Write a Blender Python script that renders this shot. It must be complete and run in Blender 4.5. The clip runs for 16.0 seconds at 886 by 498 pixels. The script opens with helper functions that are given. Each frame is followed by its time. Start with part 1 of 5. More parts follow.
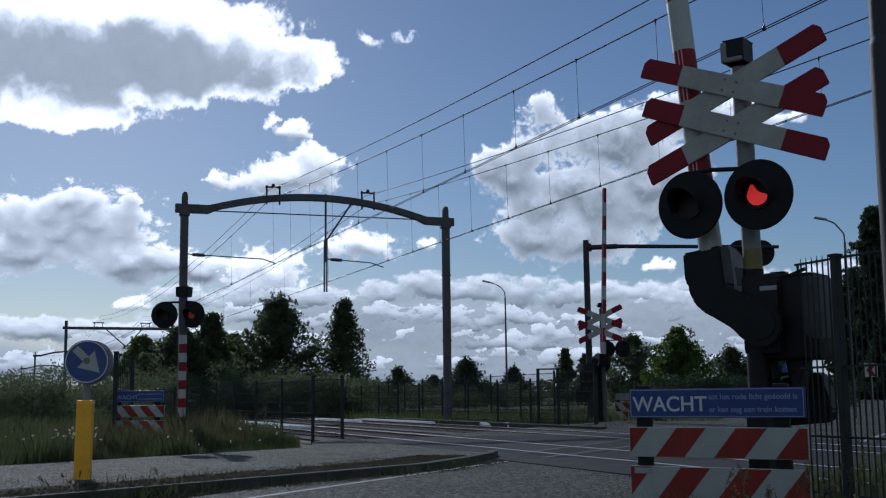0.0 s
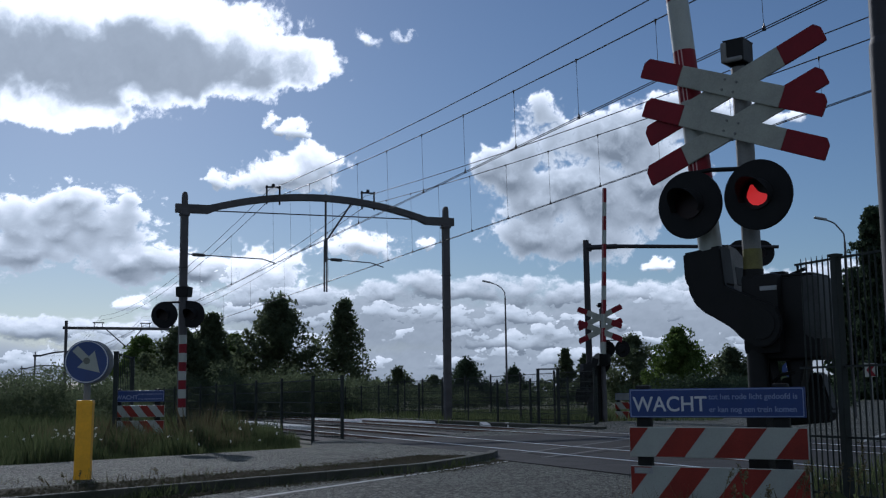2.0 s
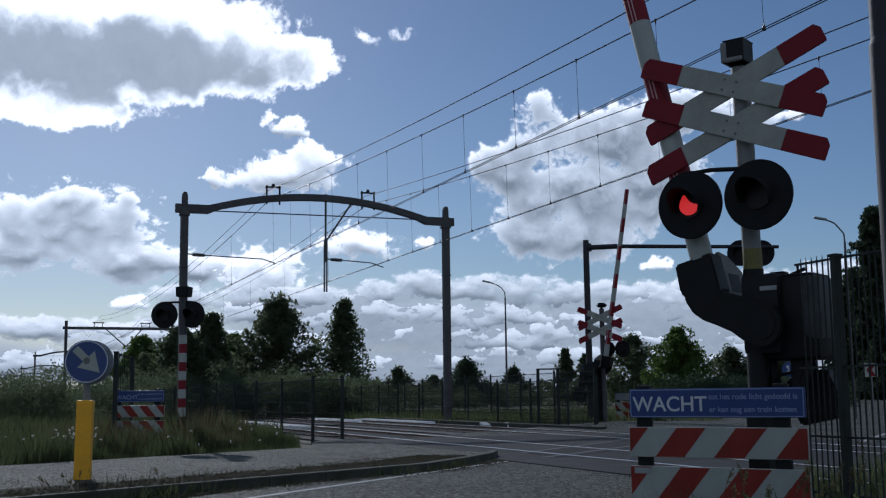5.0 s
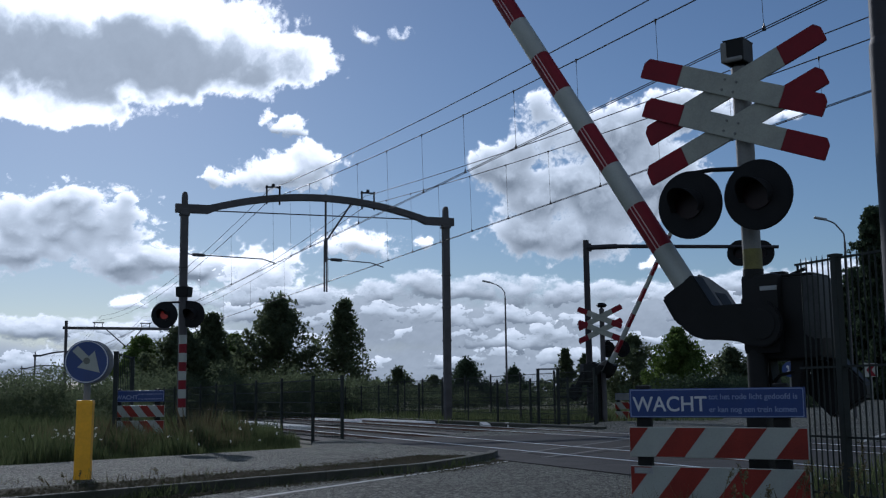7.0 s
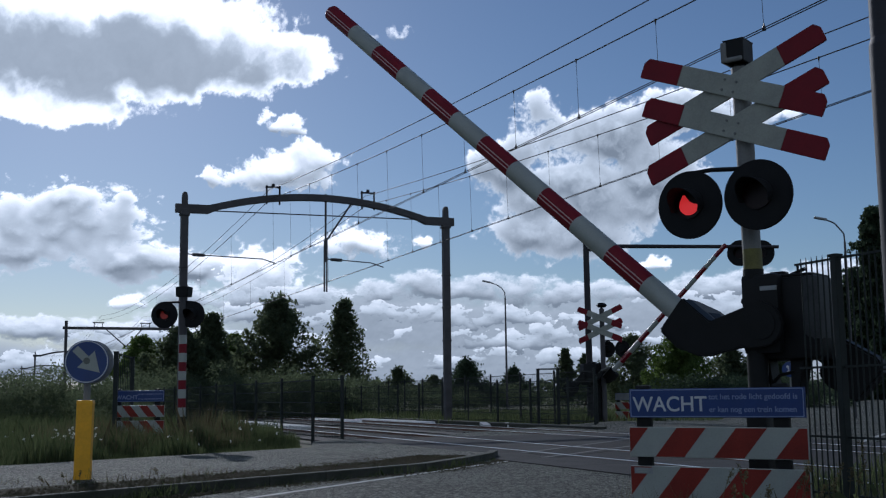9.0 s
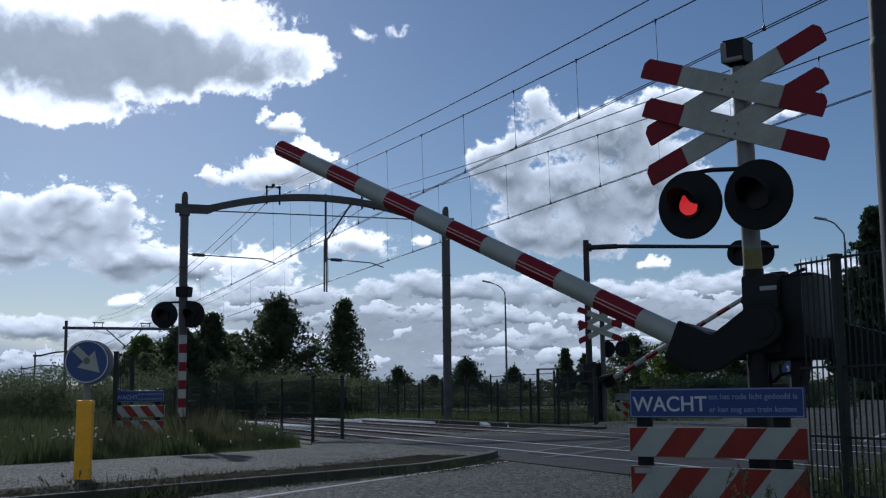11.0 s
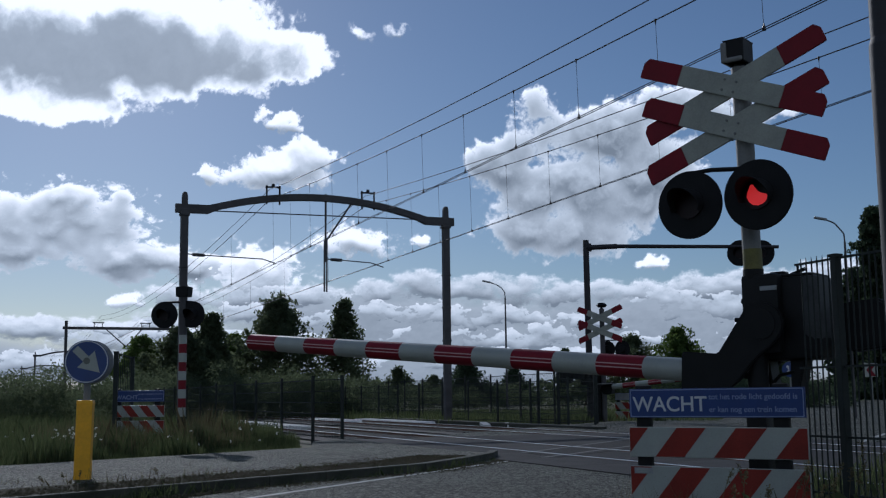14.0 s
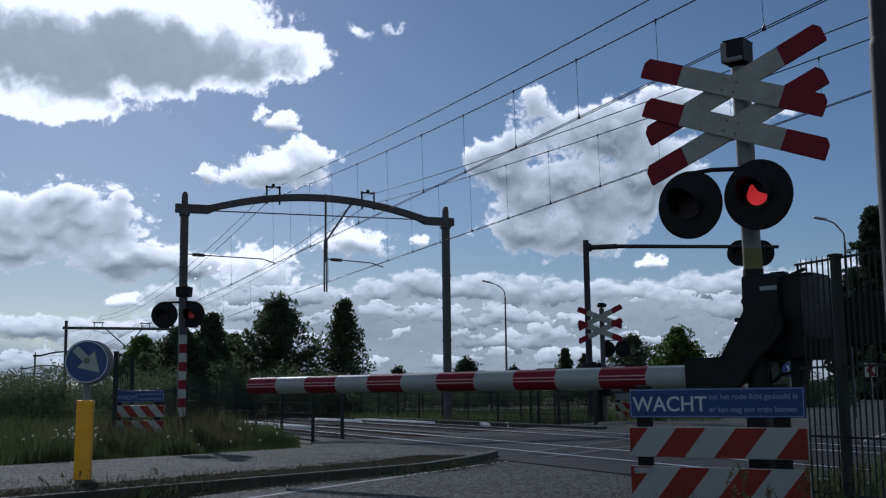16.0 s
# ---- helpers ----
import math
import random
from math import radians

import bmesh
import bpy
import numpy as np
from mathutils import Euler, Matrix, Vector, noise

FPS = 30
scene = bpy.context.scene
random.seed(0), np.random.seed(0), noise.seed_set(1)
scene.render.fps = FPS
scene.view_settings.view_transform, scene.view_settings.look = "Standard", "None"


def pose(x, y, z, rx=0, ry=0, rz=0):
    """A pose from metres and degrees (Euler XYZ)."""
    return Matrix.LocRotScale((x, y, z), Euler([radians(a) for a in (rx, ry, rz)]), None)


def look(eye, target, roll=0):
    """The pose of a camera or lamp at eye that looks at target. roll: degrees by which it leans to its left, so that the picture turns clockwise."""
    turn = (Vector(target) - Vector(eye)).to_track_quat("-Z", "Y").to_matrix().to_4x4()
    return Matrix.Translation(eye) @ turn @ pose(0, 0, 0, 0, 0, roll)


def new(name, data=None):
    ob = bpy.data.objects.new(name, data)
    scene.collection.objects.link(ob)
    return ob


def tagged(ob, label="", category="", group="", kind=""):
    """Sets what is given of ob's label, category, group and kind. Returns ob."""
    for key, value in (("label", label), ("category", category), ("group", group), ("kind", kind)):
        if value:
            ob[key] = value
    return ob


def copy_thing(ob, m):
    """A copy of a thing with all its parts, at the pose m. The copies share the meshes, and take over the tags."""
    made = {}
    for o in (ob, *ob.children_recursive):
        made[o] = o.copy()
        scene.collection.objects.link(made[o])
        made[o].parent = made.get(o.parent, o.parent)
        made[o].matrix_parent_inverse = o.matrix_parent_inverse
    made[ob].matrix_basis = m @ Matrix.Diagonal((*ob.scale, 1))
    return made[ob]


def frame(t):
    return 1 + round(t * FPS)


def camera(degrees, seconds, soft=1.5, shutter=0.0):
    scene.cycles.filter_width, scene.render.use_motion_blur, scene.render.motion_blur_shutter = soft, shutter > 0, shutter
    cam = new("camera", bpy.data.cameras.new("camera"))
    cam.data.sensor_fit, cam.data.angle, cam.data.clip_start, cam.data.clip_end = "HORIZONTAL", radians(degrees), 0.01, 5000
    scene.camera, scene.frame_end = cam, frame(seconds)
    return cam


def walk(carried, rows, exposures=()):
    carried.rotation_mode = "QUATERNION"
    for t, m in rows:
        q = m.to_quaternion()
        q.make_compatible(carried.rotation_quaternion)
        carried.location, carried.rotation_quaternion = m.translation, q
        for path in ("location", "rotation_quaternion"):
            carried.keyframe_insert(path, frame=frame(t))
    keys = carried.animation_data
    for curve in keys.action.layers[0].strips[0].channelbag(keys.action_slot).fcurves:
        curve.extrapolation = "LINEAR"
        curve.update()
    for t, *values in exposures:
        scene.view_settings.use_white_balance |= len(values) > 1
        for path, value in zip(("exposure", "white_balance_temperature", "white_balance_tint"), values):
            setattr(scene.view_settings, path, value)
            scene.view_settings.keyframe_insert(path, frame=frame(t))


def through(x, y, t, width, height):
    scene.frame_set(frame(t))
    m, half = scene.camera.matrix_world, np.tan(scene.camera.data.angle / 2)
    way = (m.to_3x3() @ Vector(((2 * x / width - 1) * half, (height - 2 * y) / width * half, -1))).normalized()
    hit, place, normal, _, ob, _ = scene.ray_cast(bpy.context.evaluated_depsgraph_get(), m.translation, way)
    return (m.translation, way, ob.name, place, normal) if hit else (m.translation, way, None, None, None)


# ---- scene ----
cam = camera(43.81, 16.0, soft=1.25)
EYE = (0.0, 0.0, 1.0)
PITCH = 7.54
HOLD = look(EYE, (0, math.cos(radians(PITCH)), 1.0 + math.sin(radians(PITCH))), -0.716)
walk(cam, [(0.0, HOLD), (16.0, HOLD)], exposures=[(0.0, 0.0, 5600, 13), (3.0, 0.02, 5600, 13), (7.0, 0.06, 5600, 13), (9.5, 0.05, 5600, 13), (12.5, -0.02, 5600, 13), (16.0, -0.10, 5600, 13)])

# ---- light: low sun ahead, half behind the large cloud, blue sky ----
SUN_AZ, SUN_EL = -20.0, 24.5
world = bpy.data.worlds.new("world")
scene.world = world
world.use_nodes = True
wn = world.node_tree.nodes
sky = wn.new("ShaderNodeTexSky")
sky.sky_type, sky.sun_disc = "NISHITA", False
sky.sun_elevation, sky.sun_rotation = radians(SUN_EL), radians(SUN_AZ)
sky.altitude, sky.air_density, sky.dust_density, sky.ozone_density = 0, 1.0, 0.22, 3.2
wn["Background"].inputs[1].default_value = 0.048
world.node_tree.links.new(sky.outputs[0], wn["Background"].inputs[0])
sun = new("sun", bpy.data.lights.new("sun", "SUN"))
sun.data.energy, sun.data.angle, sun.data.color = 1.6, radians(0.9), (1.0, 0.95, 0.87)
_a, _e = radians(SUN_AZ), radians(SUN_EL)
sun.matrix_world = look((math.sin(_a) * math.cos(_e) * 50, math.cos(_a) * math.cos(_e) * 50, math.sin(_e) * 50), (0, 0, 0))

# ---- plan: two straight directions rule the place ----
TRACK = Vector((-0.380, 0.925, 0))      # along the rails, away
ACROSS = Vector((0.925, 0.380, 0))      # square to the rails
ROAD = Vector((0.460, 0.888, 0))        # along the road, away
SIDE = Vector((0.888, -0.460, 0))       # square to the road, to the right
TRACK_1, TRACK_2, GAUGE = 9.35, 13.5, 1.435
TRACK_RZ = math.degrees(math.atan2(TRACK.y, TRACK.x))
SIGN_RZ = -38.4


def tr(s, p, z=0.0):
    """A place s along the rails and p across them."""
    v = TRACK * s + ACROSS * p
    return Vector((v.x, v.y, z))


def rd(s, l, z=0.0):
    """A place s along the road and l to its right."""
    v = ROAD * s + SIDE * l
    return Vector((v.x, v.y, z))


# ---- materials ----
def mat(name, col, rough=0.6, metal=0.0, var=0.25, scale=6.0, fine=60.0, bump=0.15, col2=None, spec=0.5, piece=0.0, coat=0.0):
    m = bpy.data.materials.new(name)
    m.use_nodes = True
    nt = m.node_tree
    n, l = nt.nodes, nt.links
    b = n["Principled BSDF"]
    b.inputs["Roughness"].default_value, b.inputs["Metallic"].default_value = rough, metal
    b.inputs["Specular IOR Level"].default_value = spec
    b.inputs["Coat Weight"].default_value = coat
    tc = n.new("ShaderNodeTexCoord")
    big, small = n.new("ShaderNodeTexNoise"), n.new("ShaderNodeTexNoise")
    for t, s, d in ((big, scale, 4), (small, fine, 3)):
        t.inputs["Scale"].default_value, t.inputs["Detail"].default_value = s, d
        l.new(tc.outputs["Object"], t.inputs["Vector"])
    add = n.new("ShaderNodeMath")
    add.operation = "MULTIPLY_ADD"
    l.new(big.outputs[0], add.inputs[0])
    add.inputs[1].default_value = 0.65
    mul = n.new("ShaderNodeMath")
    mul.operation = "MULTIPLY"
    l.new(small.outputs[0], mul.inputs[0])
    mul.inputs[1].default_value = 0.35
    l.new(mul.outputs[0], add.inputs[2])
    ramp = n.new("ShaderNodeValToRGB")
    c2 = col2 or tuple(c * (1 - var) for c in col)
    c1 = col if col2 else tuple(min(1, c * (1 + var)) for c in col)
    ramp.color_ramp.elements[0].position, ramp.color_ramp.elements[1].position = 0.36, 0.64
    ramp.color_ramp.elements[0].color, ramp.color_ramp.elements[1].color = (*c2, 1), (*c1, 1)
    l.new(add.outputs[0], ramp.inputs[0])
    out = ramp.outputs[0]
    if piece:
        info, hsv = n.new("ShaderNodeObjectInfo"), n.new("ShaderNodeHueSaturation")
        mr = n.new("ShaderNodeMapRange")
        mr.inputs[3].default_value, mr.inputs[4].default_value = 1 - piece, 1 + piece
        l.new(info.outputs["Random"], mr.inputs[0])
        l.new(mr.outputs[0], hsv.inputs["Value"])
        l.new(out, hsv.inputs["Color"])
        out = hsv.outputs[0]
    l.new(out, b.inputs["Base Color"])
    rr = n.new("ShaderNodeMapRange")
    rr.inputs[3].default_value, rr.inputs[4].default_value = max(0.05, rough - 0.1), min(1, rough + 0.12)
    l.new(big.outputs[0], rr.inputs[0])
    l.new(rr.outputs[0], b.inputs["Roughness"])
    if bump:
        bp = n.new("ShaderNodeBump")
        bp.inputs["Strength"].default_value, bp.inputs["Distance"].default_value = bump, 0.01
        l.new(small.outputs[0], bp.inputs["Height"])
        l.new(bp.outputs[0], b.inputs["Normal"])
    return m


def leafy(name, c1, c2, through=0.35):
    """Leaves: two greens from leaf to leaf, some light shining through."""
    m = bpy.data.materials.new(name)
    m.use_nodes = True
    n, l = m.node_tree.nodes, m.node_tree.links
    b = n["Principled BSDF"]
    geo, ramp = n.new("ShaderNodeNewGeometry"), n.new("ShaderNodeValToRGB")
    ramp.color_ramp.elements[0].color, ramp.color_ramp.elements[1].color = (*c1, 1), (*c2, 1)
    l.new(geo.outputs["Random Per Island"], ramp.inputs[0])
    l.new(ramp.outputs[0], b.inputs["Base Color"])
    b.inputs["Roughness"].default_value = 0.75
    b.inputs["Specular IOR Level"].default_value = 0.12
    tl, mix = n.new("ShaderNodeBsdfTranslucent"), n.new("ShaderNodeMixShader")
    l.new(ramp.outputs[0], tl.inputs[0])
    mix.inputs[0].default_value = through
    l.new(b.outputs[0], mix.inputs[1])
    l.new(tl.outputs[0], mix.inputs[2])
    l.new(mix.outputs[0], n["Material Output"].inputs[0])
    return m


def glow(name, col, strength):
    m = mat(name, col, 0.3, bump=0)
    b = m.node_tree.nodes["Principled BSDF"]
    b.inputs["Emission Color"].default_value, b.inputs["Emission Strength"].default_value = (*col, 1), strength
    return m


def asphalt(name, col, light, patch, crack):
    """Worn asphalt: stones of many greys, mottling, dark patches, fine cracks."""
    m = bpy.data.materials.new(name)
    m.use_nodes = True
    n, l = m.node_tree.nodes, m.node_tree.links
    b = n["Principled BSDF"]
    b.inputs["Specular IOR Level"].default_value = 0.18
    tc = n.new("ShaderNodeTexCoord")
    lay = []
    for s, d, r in ((0.35, 3, 0.5), (5.0, 5, 0.65), (70.0, 2, 0.6)):
        t = n.new("ShaderNodeTexNoise")
        t.inputs["Scale"].default_value, t.inputs["Detail"].default_value, t.inputs["Roughness"].default_value = s, d, r
        l.new(tc.outputs["Object"], t.inputs["Vector"])
        lay.append(t)
    vor = n.new("ShaderNodeTexVoronoi")
    vor.inputs["Scale"].default_value = 46.0
    l.new(tc.outputs["Object"], vor.inputs["Vector"])
    stones = n.new("ShaderNodeSeparateColor")
    l.new(vor.outputs["Color"], stones.inputs[0])

    def madd(x, f, y):
        q = n.new("ShaderNodeMath")
        q.operation = "MULTIPLY_ADD"
        l.new(x, q.inputs[0])
        q.inputs[1].default_value = f
        if isinstance(y, float):
            q.inputs[2].default_value = y
        else:
            l.new(y, q.inputs[2])
        return q.outputs[0]
    v = madd(lay[0].outputs[0], patch, madd(lay[1].outputs[0], 0.9, madd(stones.outputs[0], 1.15, madd(lay[2].outputs[0], 0.9, -0.5 * (patch + 2.95) + 0.5))))
    ramp = n.new("ShaderNodeValToRGB")
    ramp.color_ramp.elements[0].position, ramp.color_ramp.elements[1].position = 0.22, 0.82
    ramp.color_ramp.elements[0].color = (*(q * 0.45 for q in col), 1)
    ramp.color_ramp.elements[1].color = (*light, 1)
    mid = ramp.color_ramp.elements.new(0.5)
    mid.color = (*col, 1)
    l.new(v, ramp.inputs[0])
    # cracks
    cv, wob, mixv = n.new("ShaderNodeTexVoronoi"), n.new("ShaderNodeTexNoise"), n.new("ShaderNodeMixRGB")
    cv.feature = "DISTANCE_TO_EDGE"
    cv.inputs["Scale"].default_value, wob.inputs["Scale"].default_value = 0.32, 1.6
    mixv.inputs[0].default_value = 0.22
    l.new(tc.outputs["Object"], wob.inputs["Vector"])
    l.new(tc.outputs["Object"], mixv.inputs[1])
    l.new(wob.outputs["Color"], mixv.inputs[2])
    l.new(mixv.outputs[0], cv.inputs["Vector"])
    cm, dark = n.new("ShaderNodeMapRange"), n.new("ShaderNodeMixRGB")
    cm.inputs[1].default_value, cm.inputs[2].default_value, cm.inputs[3].default_value, cm.inputs[4].default_value = 0.0, 0.007, crack, 0.0
    l.new(cv.outputs["Distance"], cm.inputs[0])
    l.new(cm.outputs[0], dark.inputs[0])
    l.new(ramp.outputs[0], dark.inputs[1])
    dark.inputs[2].default_value = (*(q * 0.3 for q in col), 1)
    l.new(dark.outputs[0], b.inputs["Base Color"])
    rr = n.new("ShaderNodeMapRange")
    rr.inputs[3].default_value, rr.inputs[4].default_value = 0.7, 0.98
    l.new(lay[1].outputs[0], rr.inputs[0])
    l.new(rr.outputs[0], b.inputs["Roughness"])
    bp = n.new("ShaderNodeBump")
    bp.inputs["Strength"].default_value, bp.inputs["Distance"].default_value = 0.9, 0.02
    l.new(v, bp.inputs["Height"])
    l.new(bp.outputs[0], b.inputs["Normal"])
    return m


M_ASPHALT = asphalt("asphalt", (0.045, 0.0475, 0.039), (0.19, 0.198, 0.165), 0.5, 0.7)
M_PATH = asphalt("path_asphalt", (0.064, 0.067, 0.054), (0.19, 0.198, 0.160), 0.9, 0.8)
M_KERB = mat("kerb_concrete", (0.062, 0.060, 0.050), 0.9, col2=(0.024, 0.030, 0.016), var=0.25, scale=5, bump=0.4, piece=0.12)
M_PAINT = mat("road_paint", (0.36, 0.36, 0.345), 0.7, var=0.35, scale=3, fine=40, bump=0.3)
M_FADED = mat("faded_road_paint", (0.13, 0.13, 0.125), 0.8, col2=(0.06, 0.06, 0.058), scale=4, fine=40, bump=0.3)
M_PATCH = mat("newer_asphalt", (0.020, 0.020, 0.021), 0.92, spec=0.15, var=0.35, scale=1.5, fine=70, bump=0.5)
M_DECK = mat("crossing_deck", (0.040, 0.040, 0.041), 0.9, spec=0.12, var=0.3, scale=2, bump=0.4, piece=0.15)
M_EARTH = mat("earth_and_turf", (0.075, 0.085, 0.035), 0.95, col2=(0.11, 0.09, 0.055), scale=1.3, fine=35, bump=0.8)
M_DIRT = mat("dry_dirt", (0.062, 0.052, 0.034), 0.97, col2=(0.036, 0.038, 0.020), spec=0.05, var=0.4, scale=3, fine=50, bump=0.9)
M_BALLAST = mat("ballast", (0.045, 0.040, 0.036), 0.95, var=0.35, scale=9, fine=40, bump=1.0)
M_SLEEPER = mat("sleeper_concrete", (0.07, 0.066, 0.06), 0.9, var=0.2, bump=0.4, piece=0.15)
M_RAILTOP = mat("rail_steel", (0.92, 0.92, 0.91), 0.34, 1.0, var=0.12, scale=3)
M_RUST = mat("rail_rust", (0.12, 0.06, 0.035), 0.85, var=0.3, bump=0.3)
M_OLDWHITE = mat("weathered_white_enamel", (0.300, 0.308, 0.270), 0.6, var=0.14, scale=5, bump=0.08)
M_WHITE = mat("white_enamel", (0.312, 0.330, 0.303), 0.45, var=0.08, scale=4, bump=0.05, coat=0.2)
M_RED = mat("red_enamel", (0.175, 0.008, 0.017), 0.55, spec=0.25, var=0.15, scale=4, bump=0.05)
M_STRIPE = mat("orange_red_sheeting", (0.20, 0.020, 0.012), 0.5, spec=0.3, var=0.22, scale=3, bump=0.05)
M_TAPE = mat("reflective_strip", (0.50, 0.30, 0.30), 0.35, var=0.1, bump=0.05)
M_BLUE = mat("blue_enamel", (0.010, 0.036, 0.165), 0.45, var=0.12, scale=4, bump=0.04, coat=0.2)
M_LETTER = mat("white_letters", (0.52, 0.54, 0.57), 0.5, var=0.06, bump=0)
M_FAINT = mat("faded_letters", (0.20, 0.25, 0.42), 0.5, var=0.15, bump=0)
M_YELLOW = mat("yellow_plastic", (0.80, 0.39, 0.006), 0.5, var=0.10, scale=5, fine=30, bump=0.08)
M_BLACK = mat("black_painted_steel", (0.0075, 0.0077, 0.0083), 0.52, spec=0.22, var=0.3, scale=5, bump=0.15)
M_COVER = mat("paler_grey_cover", (0.045, 0.048, 0.05), 0.6, spec=0.3, var=0.3, scale=6, bump=0.15)
M_FORK = mat("worn_grey_casting", (0.19, 0.185, 0.175), 0.7, spec=0.3, var=0.3, scale=6, bump=0.2)
M_DISC = mat("black_signal_face", (0.013, 0.0135, 0.015), 0.75, spec=0.2, var=0.2, bump=0.1)
M_GREYPOLE = mat("galvanised_pole", (0.19, 0.19, 0.185), 0.6, 0.3, var=0.15, scale=8, bump=0.1)
M_MAST = mat("weathered_mast_steel", (0.072, 0.068, 0.072), 0.65, 0.2, var=0.25, scale=3, bump=0.2)
M_DARKPOLE = mat("dark_grey_pole_paint", (0.022, 0.020, 0.026), 0.65, var=0.2, scale=3, bump=0.15)
M_WIRE = mat("wire_copper_dark", (0.06, 0.05, 0.045), 0.5, 0.6, bump=0)
M_FENCE = mat("dark_green_fence_paint", (0.026, 0.031, 0.029), 0.65, spec=0.2, var=0.2, bump=0.1)
M_BARK = mat("bark", (0.09, 0.07, 0.05), 0.95, var=0.35, scale=8, bump=0.8)
M_LENS_OFF = mat("dark_red_lens", (0.010, 0.001, 0.0015), 0.35, spec=0.25, var=0.1, bump=0.05)
M_LENS_ON = glow("lit_red_lens", (0.80, 0.03, 0.028), 0.54)
M_LENS_WEAK = glow("weakly_lit_red_lens", (0.80, 0.03, 0.028), 0.48)
M_LENS_DIM = glow("faintly_lit_red_lens", (0.4, 0.03, 0.02), 0.10)
M_SIGNBACK = mat("grey_sign_back", (0.28, 0.29, 0.30), 0.5, 0.5, var=0.15, bump=0.08)
M_PANEL = mat("pale_grey_panel", (0.60, 0.60, 0.58), 0.55, var=0.15, bump=0.2, piece=0.1)
M_LEAF = leafy("leaves_dark", (0.088, 0.112, 0.064), (0.140, 0.168, 0.090), 0.75)
M_LEAF2 = leafy("leaves_mid", (0.08, 0.125, 0.035), (0.14, 0.20, 0.055), 0.7)
M_NEEDLE = leafy("conifer_green", (0.045, 0.066, 0.042), (0.075, 0.105, 0.06), 0.55)
M_GRASS = leafy("grass_blades", (0.058, 0.084, 0.034), (0.122, 0.140, 0.066), 0.6)
M_GRASSDRY = leafy("dry_stalks", (0.105, 0.088, 0.05), (0.17, 0.15, 0.08), 0.4)
M_FLOWER = leafy("white_flowers", (0.6, 0.6, 0.52), (0.75, 0.75, 0.7), 0.4)


# ---- mesh tools ----
def part(name, bm, material, parent=None, label="", smooth=False):
    me = bpy.data.meshes.new(name)
    bm.to_mesh(me)
    bm.free()
    me.materials.append(material)
    if smooth:
        me.shade_smooth()
        me.set_sharp_from_angle(angle=radians(40))
    ob = new(name, me)
    ob.parent = parent
    return tagged(ob, label)


def share(name, me, parent, m):
    ob = new(name, me)
    ob.parent = parent
    ob.matrix_basis = m
    return ob


def raw(name, verts, faces, material, parent=None):
    me = bpy.data.meshes.new(name)
    me.from_pydata(verts, [], faces)
    me.materials.append(material)
    ob = new(name, me)
    ob.parent = parent
    return ob


def thing(name, m, label, category, group=""):
    e = new(name)
    e.empty_display_size = 0.1
    e.matrix_basis = m
    return tagged(e, label, category, group)


def box(bm, c, s, bevel=0.0, m=None):
    """A block with centre c and full sizes s."""
    vs = bmesh.ops.create_cube(bm, size=1.0, matrix=(m or Matrix()) @ Matrix.Translation(c) @ Matrix.Diagonal((*s, 1)))["verts"]
    if bevel:
        es = list({e for v in vs for e in v.link_edges})
        bmesh.ops.bevel(bm, geom=es, offset=bevel, segments=2, affect="EDGES", profile=0.6)
    return bm


def rod(bm, a, b, r0, r1=None, seg=12, caps=True):
    """A round bar from a to b."""
    a, b = Vector(a), Vector(b)
    d = b - a
    m = Matrix.Translation((a + b) / 2) @ d.to_track_quat("Z", "Y").to_matrix().to_4x4()
    bmesh.ops.create_cone(bm, cap_ends=caps, segments=seg, radius1=r0, radius2=r0 if r1 is None else r1, depth=d.length, matrix=m)
    return bm


def tube(bm, pts, r, seg=8):
    for a, b in zip(pts, pts[1:]):
        rod(bm, a, b, r, seg=seg)
    return bm


def prism(bm, poly, y0, y1, bevel=0.0):
    """A plate: the outline poly in x and z, from y0 to y1."""
    f = [bm.verts.new((x, y0, z)) for x, z in poly]
    k = [bm.verts.new((x, y1, z)) for x, z in poly]
    n = len(poly)
    fs = [bm.faces.new(f), bm.faces.new(k[::-1])]
    for i in range(n):
        fs.append(bm.faces.new((f[i], k[i], k[(i + 1) % n], f[(i + 1) % n])))
    bmesh.ops.recalc_face_normals(bm, faces=fs)
    if bevel:
        bmesh.ops.bevel(bm, geom=list({e for q in fs for e in q.edges}), offset=bevel, segments=2, affect="EDGES")
    return bm


def slab(name, poly, z0, z1, material, kind="structure", label="", category="", parent=None):
    bm = bmesh.new()
    top = [bm.verts.new((p[0], p[1], z1)) for p in poly]
    bot = [bm.verts.new((p[0], p[1], z0)) for p in poly]
    n = len(poly)
    fs = [bm.faces.new(top), bm.faces.new(bot[::-1])]
    for i in range(n):
        fs.append(bm.faces.new((top[i], bot[i], bot[(i + 1) % n], top[(i + 1) % n])))
    bmesh.ops.recalc_face_normals(bm, faces=fs)
    ob = part(name, bm, material, parent)
    return tagged(ob, label, category, "", kind if not parent else "")


